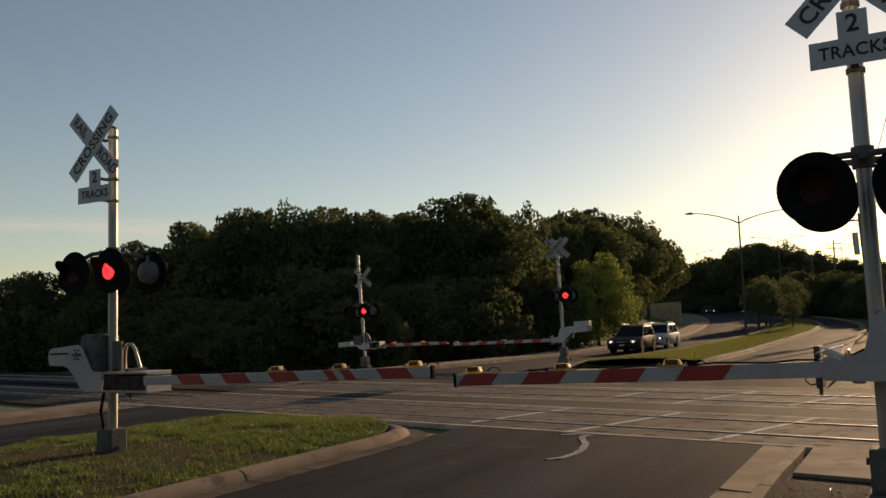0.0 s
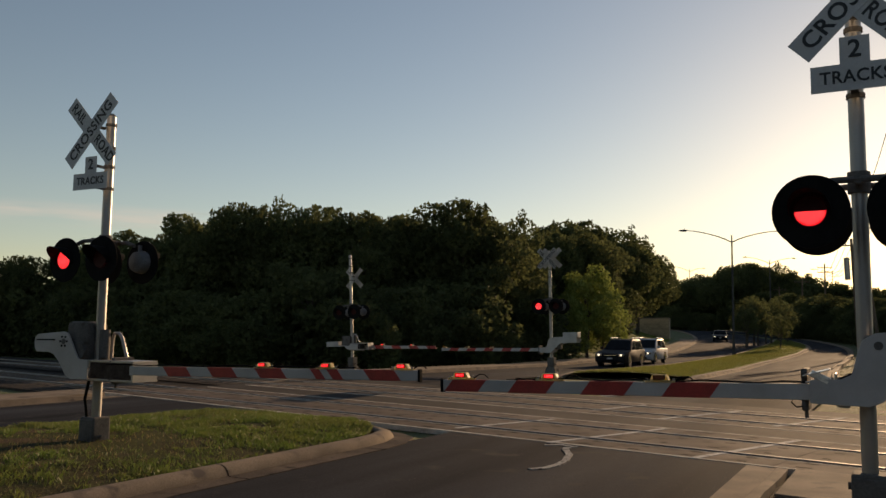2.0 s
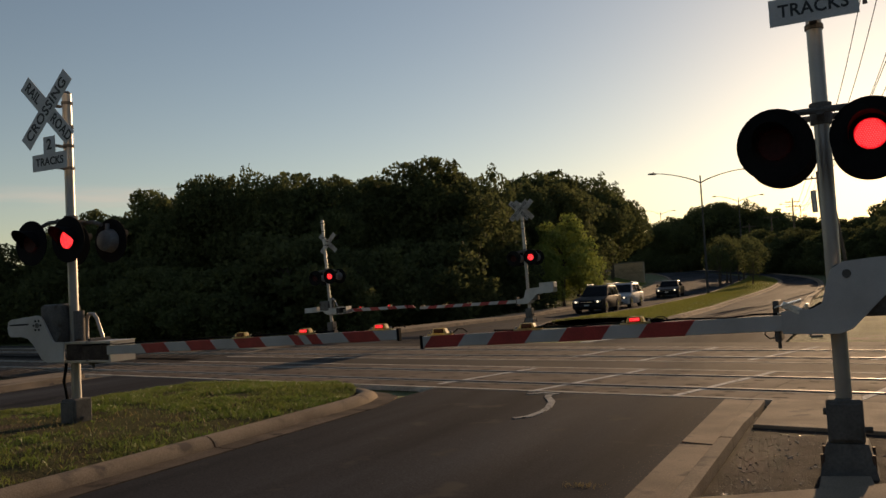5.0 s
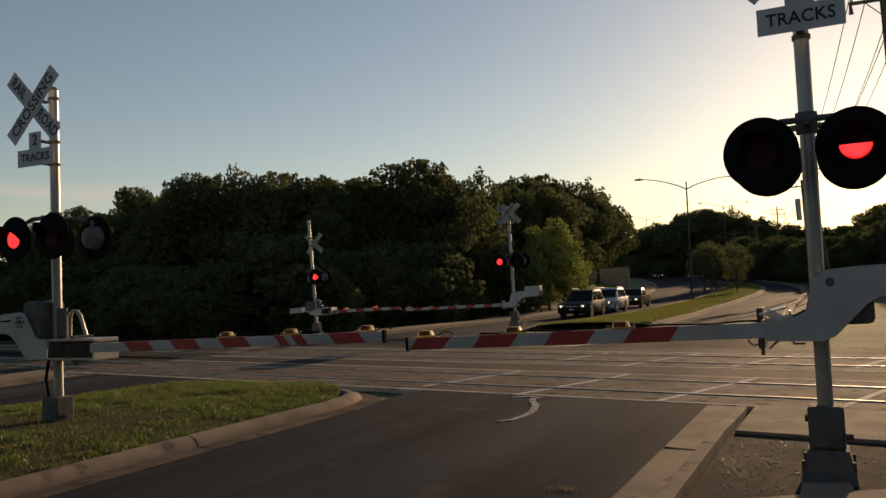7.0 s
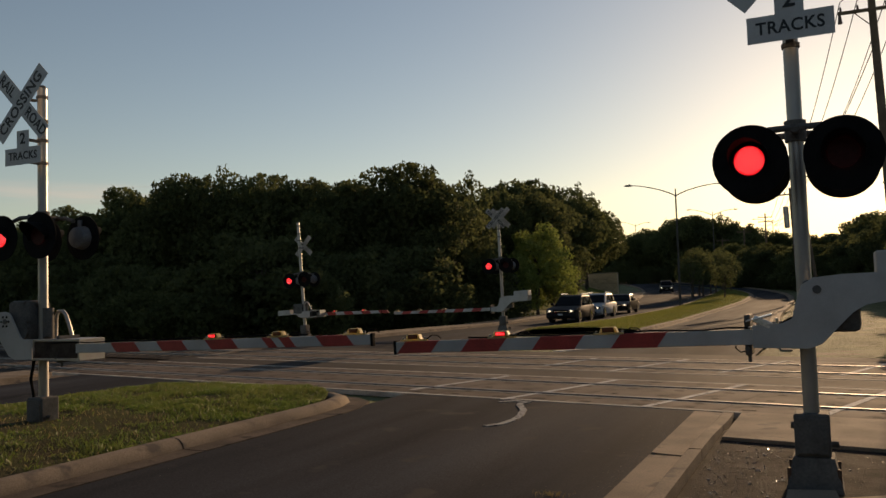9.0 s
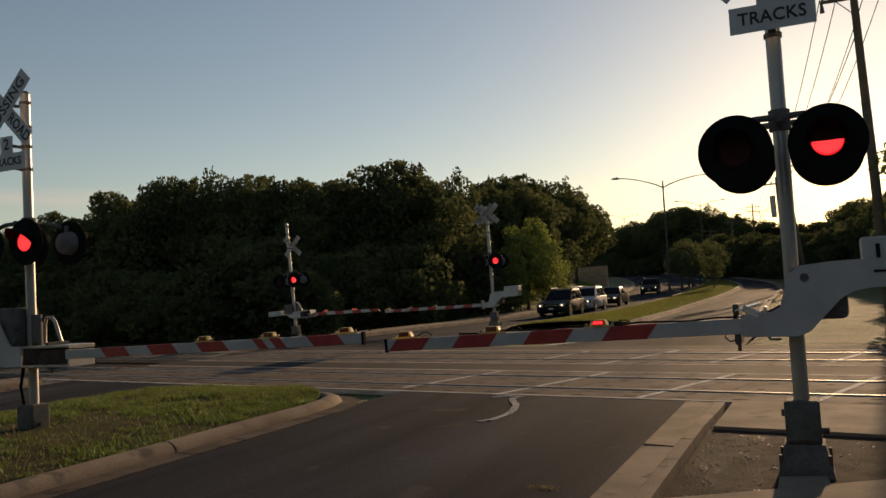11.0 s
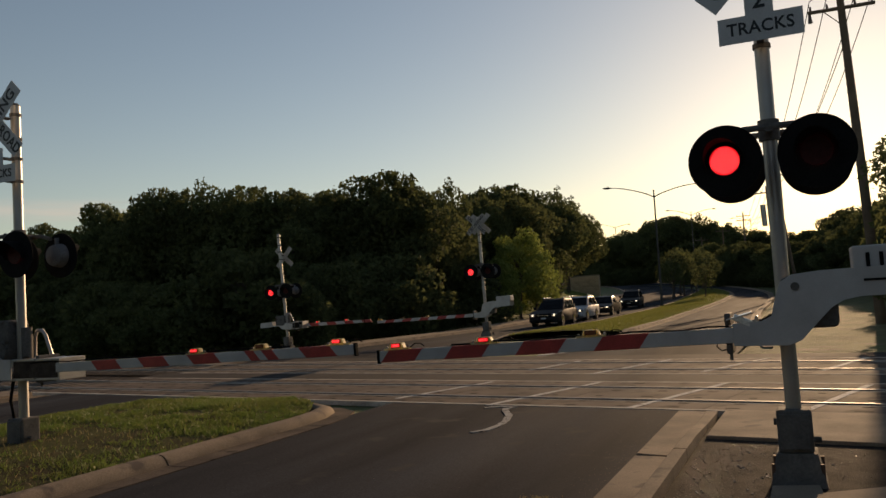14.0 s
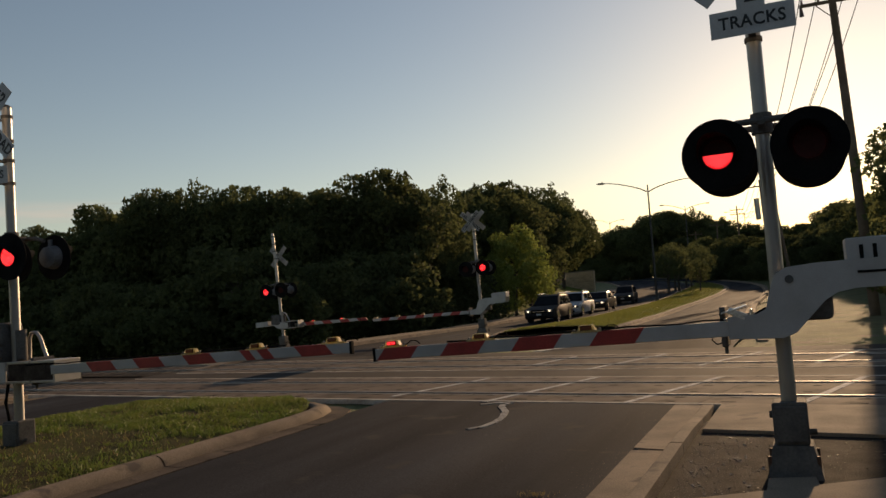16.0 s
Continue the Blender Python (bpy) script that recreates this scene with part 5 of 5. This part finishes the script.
def inside(u, s):
    k = max(0.0, (s - 10.4) / 2.45)
    return k < 1 and abs(u + 9.72) < 2.6 * math.sqrt(max(0.0, 1 - k * k))


def lush(u, s):
    if not inside(u, s):
        return 0.0
    bare = math.exp(-(((u + 9.7) / 1.9) ** 2 + ((s - 7.7) / 1.2) ** 2))
    return max(0.02, min(1.0, 0.6 + 1.5 * noise.noise(Vector((u * 1.1, s * 1.1, 7))) + 0.8 * noise.noise(Vector((u * 3.5, s * 3.5, 2))) - 1.2 * bare + 0.12 * (s - 7.6)))


blades("grass", 130000, (-12.3, -7.1, 3.0, 12.9), 0.052, 21, BLADE, "short green grass blades on the island", lush)
blades("dry_grass", 7000, (-12.3, -7.1, 3.0, 12.9), 0.05, 22, DRY_BLADE, "dry straw blades among the grass", lambda u, s: 0.5 if inside(u, s) else 0.0)

rng = random.Random(24)
verts, faces = [], []
for k in range(42000):
    s = 34 + 86 * rng.random() ** 1.3
    f = rng.random()
    ul, ur = median_left(s) + 0.25, median_right(s) - 0.25
    u = ul + (ur - ul) * f
    z = rise(math.hypot(u, s)) + 0.11 + 0.12 * math.sin(math.pi * f)
    h, a, w = rng.uniform(0.05, 0.13), rng.uniform(0, 6.28), rng.uniform(0.012, 0.03)
    i = len(verts)
    verts += [(u - w * math.cos(a), s - w * math.sin(a), z), (u + w * math.cos(a), s + w * math.sin(a), z), (u + rng.gauss(0, 0.35) * h, s + rng.gauss(0, 0.35) * h, z + h)]
    faces.append((i, i + 1, i + 2))
me = bpy.data.meshes.new("median_grass")
me.from_pydata(verts, [], faces)
me.materials.append(MEDIAN_BLADE)
ob = new("median_grass", me)
ob.matrix_basis = RT
tagged(ob, "sunlit short grass tufts on the median", "grass", kind="stuff")

rng = random.Random(31)
verts, faces = [], []
oct_f = [(0, 2, 4), (2, 1, 4), (1, 3, 4), (3, 0, 4), (2, 0, 5), (1, 2, 5), (3, 1, 5), (0, 3, 5)]
for k in range(2600):
    u, s = (rng.uniform(-1.18, 4.5) if k % 3 == 0 else -1.18 + abs(rng.gauss(0, 0.6))), rng.uniform(6.7, 10.8)
    q = u * math.sin(radians(11.4)) + s * math.cos(radians(11.4))
    if q > 9.4 or s < 6.7 + 0.6 * (u + 1):
        continue
    r = rng.uniform(0.002, 0.006) if rng.random() < 0.86 else rng.uniform(0.008, 0.02)
    i = len(verts)
    m = Euler((rng.uniform(0, 6), rng.uniform(0, 6), rng.uniform(0, 6))).to_matrix()
    for d in ((1, 0, 0), (-1, 0, 0), (0, 1, 0), (0, -1, 0), (0, 0, 1), (0, 0, -1)):
        w = m @ (Vector(d) * r * rng.uniform(0.6, 1.2))
        verts.append(Vector((u + w.x, s + w.y, 0.022 + r * 0.18 + w.z * 0.4)))
    faces += [tuple(i + j for j in f) for f in oct_f]
me = bpy.data.meshes.new("gravel")
me.from_pydata(verts, [], faces)
me.materials.append(STONE)
ob = new("gravel", me)
ob.matrix_basis = RT
tagged(ob, "loose pale gravel stones scattered on the earth", "gravel", kind="stuff")
# grit along the gutter's edge
rng = random.Random(33)
verts, faces = [], []
for k in range(600):
    u, s = -1.8 - abs(rng.gauss(0, 0.16)), rng.uniform(5.5, 11.9)
    if rng.random() < 0.25:
        u, s = rng.uniform(-6.3, -1.9), rng.uniform(5.5, 11.5)
    r = rng.uniform(0.002, 0.007)
    i = len(verts)
    for d in ((1, 0, 0), (-1, 0, 0), (0, 1, 0), (0, -1, 0), (0, 0, 1), (0, 0, -1)):
        w = Vector(d) * r * rng.uniform(0.6, 1.2)
        verts.append(Vector((u + w.x, s + w.y, 0.033 + r * 0.15 + w.z * 0.35)))
    faces += [tuple(i + j for j in f) for f in oct_f]
me = bpy.data.meshes.new("road_grit")
me.from_pydata(verts, [], faces)
me.materials.append(STONE)
ob = new("road_grit", me)
ob.matrix_basis = RT
tagged(ob, "fine loose grit along the edge of the lane", "grit", kind="stuff")
plate("pull_box_lid", [(-0.4, 6.98), (0.0, 7.06), (-0.04, 7.5), (-0.4, 7.42)], 0.0, 0.085, CONCRETE, "small concrete lid at the mast's foot", "utility lid")

verts, faces = [], []
for k in range(90):
    u, s = -2.22 + rng.gauss(0, 0.07), 6.85 + rng.gauss(0, 0.05)
    h, a = rng.uniform(0.015, 0.045), rng.uniform(0, 6.28)
    i = len(verts)
    verts += [(u - 0.003 * math.cos(a), s - 0.003 * math.sin(a), 0.03), (u + 0.003 * math.cos(a), s + 0.003 * math.sin(a), 0.03), (u + rng.gauss(0, 0.4) * h, s + rng.gauss(0, 0.4) * h, 0.03 + h)]
    faces.append((i, i + 1, i + 2))
me = bpy.data.meshes.new("weed")
me.from_pydata(verts, [], faces)
me.materials.append(DRY_BLADE)
ob = new("weed", me)
ob.matrix_basis = RT
tagged(ob, "small dry weed growing from the asphalt", "weed", kind="stuff")

# ---- what moves ----
TIMES = [0, 0.5, 1, 1.5, 2, 2.5, 3, 3.5, 4, 4.6, 5.2, 5.8, 6.5, 7, 7.5, 8, 8.6, 9.2, 9.8, 10.5, 11, 11.5, 12, 12.5, 13, 13.5, 14, 14.5, 15, 15.5, 16]
# the times at which each flashing lamp is lit
LIT = {
    "near_r_l_top": (3, 4.6, 5.8, 6.5, 8, 9.2, 10.5, 11.5, 12.5, 14, 15),
    "near_r_l_low": (1, 2, 3, 4.6, 5.8, 6.5, 9.2, 10.5, 11.5, 12.5, 14, 15, 16),
    "near_r_r_top": (0, 1.5, 2.5, 3.5, 4, 5.2, 7.5, 8.6, 9.8, 12, 13.5, 14.5),
    "near_r_r_low": (0, 1.5, 2.5, 3.5, 4, 5.2, 7, 7.5, 8.6, 9.8, 11, 13, 13.5, 14.5),
    "near_l_l": (1, 2, 3, 4.6, 5.8, 7, 8, 9.2, 10.5, 11.5, 12.5, 14, 15),
    "near_l_r": (0, 1.5, 2.5, 3.5, 4, 5.2, 7.5, 8.6, 9.8, 11, 12, 13.5, 14.5, 16),
    "far_l_l": (0.5, 1, 3, 4.6, 5.8, 6.5, 9.2, 10.5, 11.5, 14, 15, 16),
    "far_l_r": (0, 2.5, 3.5, 4, 5.2, 7, 7.5, 8.6, 9.8, 11, 12, 13, 15.5),
    "far_r_l": (0.5, 1, 2, 3, 4.6, 5.8, 6.5, 7, 8, 9.2, 10.5, 11.5, 12.5, 13, 14, 15),
    "far_r_r": (0, 0.5, 1.5, 2.5, 3.5, 4, 5.2, 6.5, 7.5, 8.6, 9.8, 11, 12, 13, 13.5, 14.5, 15.5, 16),
    "arm_l0": (0.5, 1, 2, 4.6, 5.8, 8, 9.2, 10.5, 12.5, 14, 15),
    "arm_l1": (1.5, 2, 2.5, 3.5, 4, 5.2, 8.6, 9.8, 13.5, 14.5),
    "arm_l2": (0.5, 1.5, 2, 2.5, 3.5, 5.2, 8, 8.6, 12, 12.5, 13.5, 14, 14.5),
    "arm_r0": (0.5, 1, 1.5, 2, 2.5, 3.5, 4, 4.6, 8, 12.5, 13.5, 14, 14.5, 16),
    "arm_r1": (0.5, 1, 2, 4.6, 5.8, 8, 9.2, 11.5, 12.5, 14),
    "arm_r2": (1.5, 2.5, 3.5, 4, 5.2, 8.6, 9.8, 11, 12, 13.5, 14.5, 15.5),
    "arm_fl0": tuple(TIMES),
    "arm_fl1": tuple(TIMES),
}


def flash(ob, m, lit):
    """Plays the flash: the added insert turns its lit or its dark face outwards, within a tenth of a second."""
    rows, angle = [], 0.0 if TIMES[0] in lit else 180.0
    rows.append((TIMES[0], m @ pose(0, 0, 0, 0, 0, angle)))
    for a, b in zip(TIMES, TIMES[1:]):
        goal = 0.0 if b in lit else 180.0
        if goal != angle:
            mid = (a + b) / 2
            for k in range(4):
                rows.append((mid - 0.05 + k / 30, m @ pose(0, 0, 0, 0, 0, angle + (goal - angle) * k / 3)))
            angle = goal
    rows.append((TIMES[-1], m @ pose(0, 0, 0, 0, 0, angle)))
    walk(ob, rows)


def motions():
    walk(car_3, [(t, on_lane(s - 3.0)) for t, s in ((0, 167), (0.5, 153), (1, 139.5), (1.5, 128.8), (2, 119.8), (2.5, 111.5), (3, 103.6), (3.5, 96.2), (4, 90), (4.5, 84), (5, 78.2), (5.5, 72.8), (6, 69), (6.5, 67.8), (7, 67.6), (16, 67.6))])
    walk(car_4, [(t, on_lane(s - 2.5)) for t, s in ((0, 299), (3, 241), (6, 183), (6.5, 173.8), (7, 165), (7.5, 155.4), (8, 145), (8.6, 131.5), (9.2, 118.5), (9.8, 107), (10.5, 97), (11, 93.4), (11.5, 91), (12, 89), (12.5, 86.6), (13, 84.6), (13.5, 83), (14, 82.1), (14.5, 81.6), (15, 81.2), (15.5, 81), (16, 81))])
    for key, ob, m in FLASHERS:
        flash(ob, m, LIT.get(key, ()))


motions()
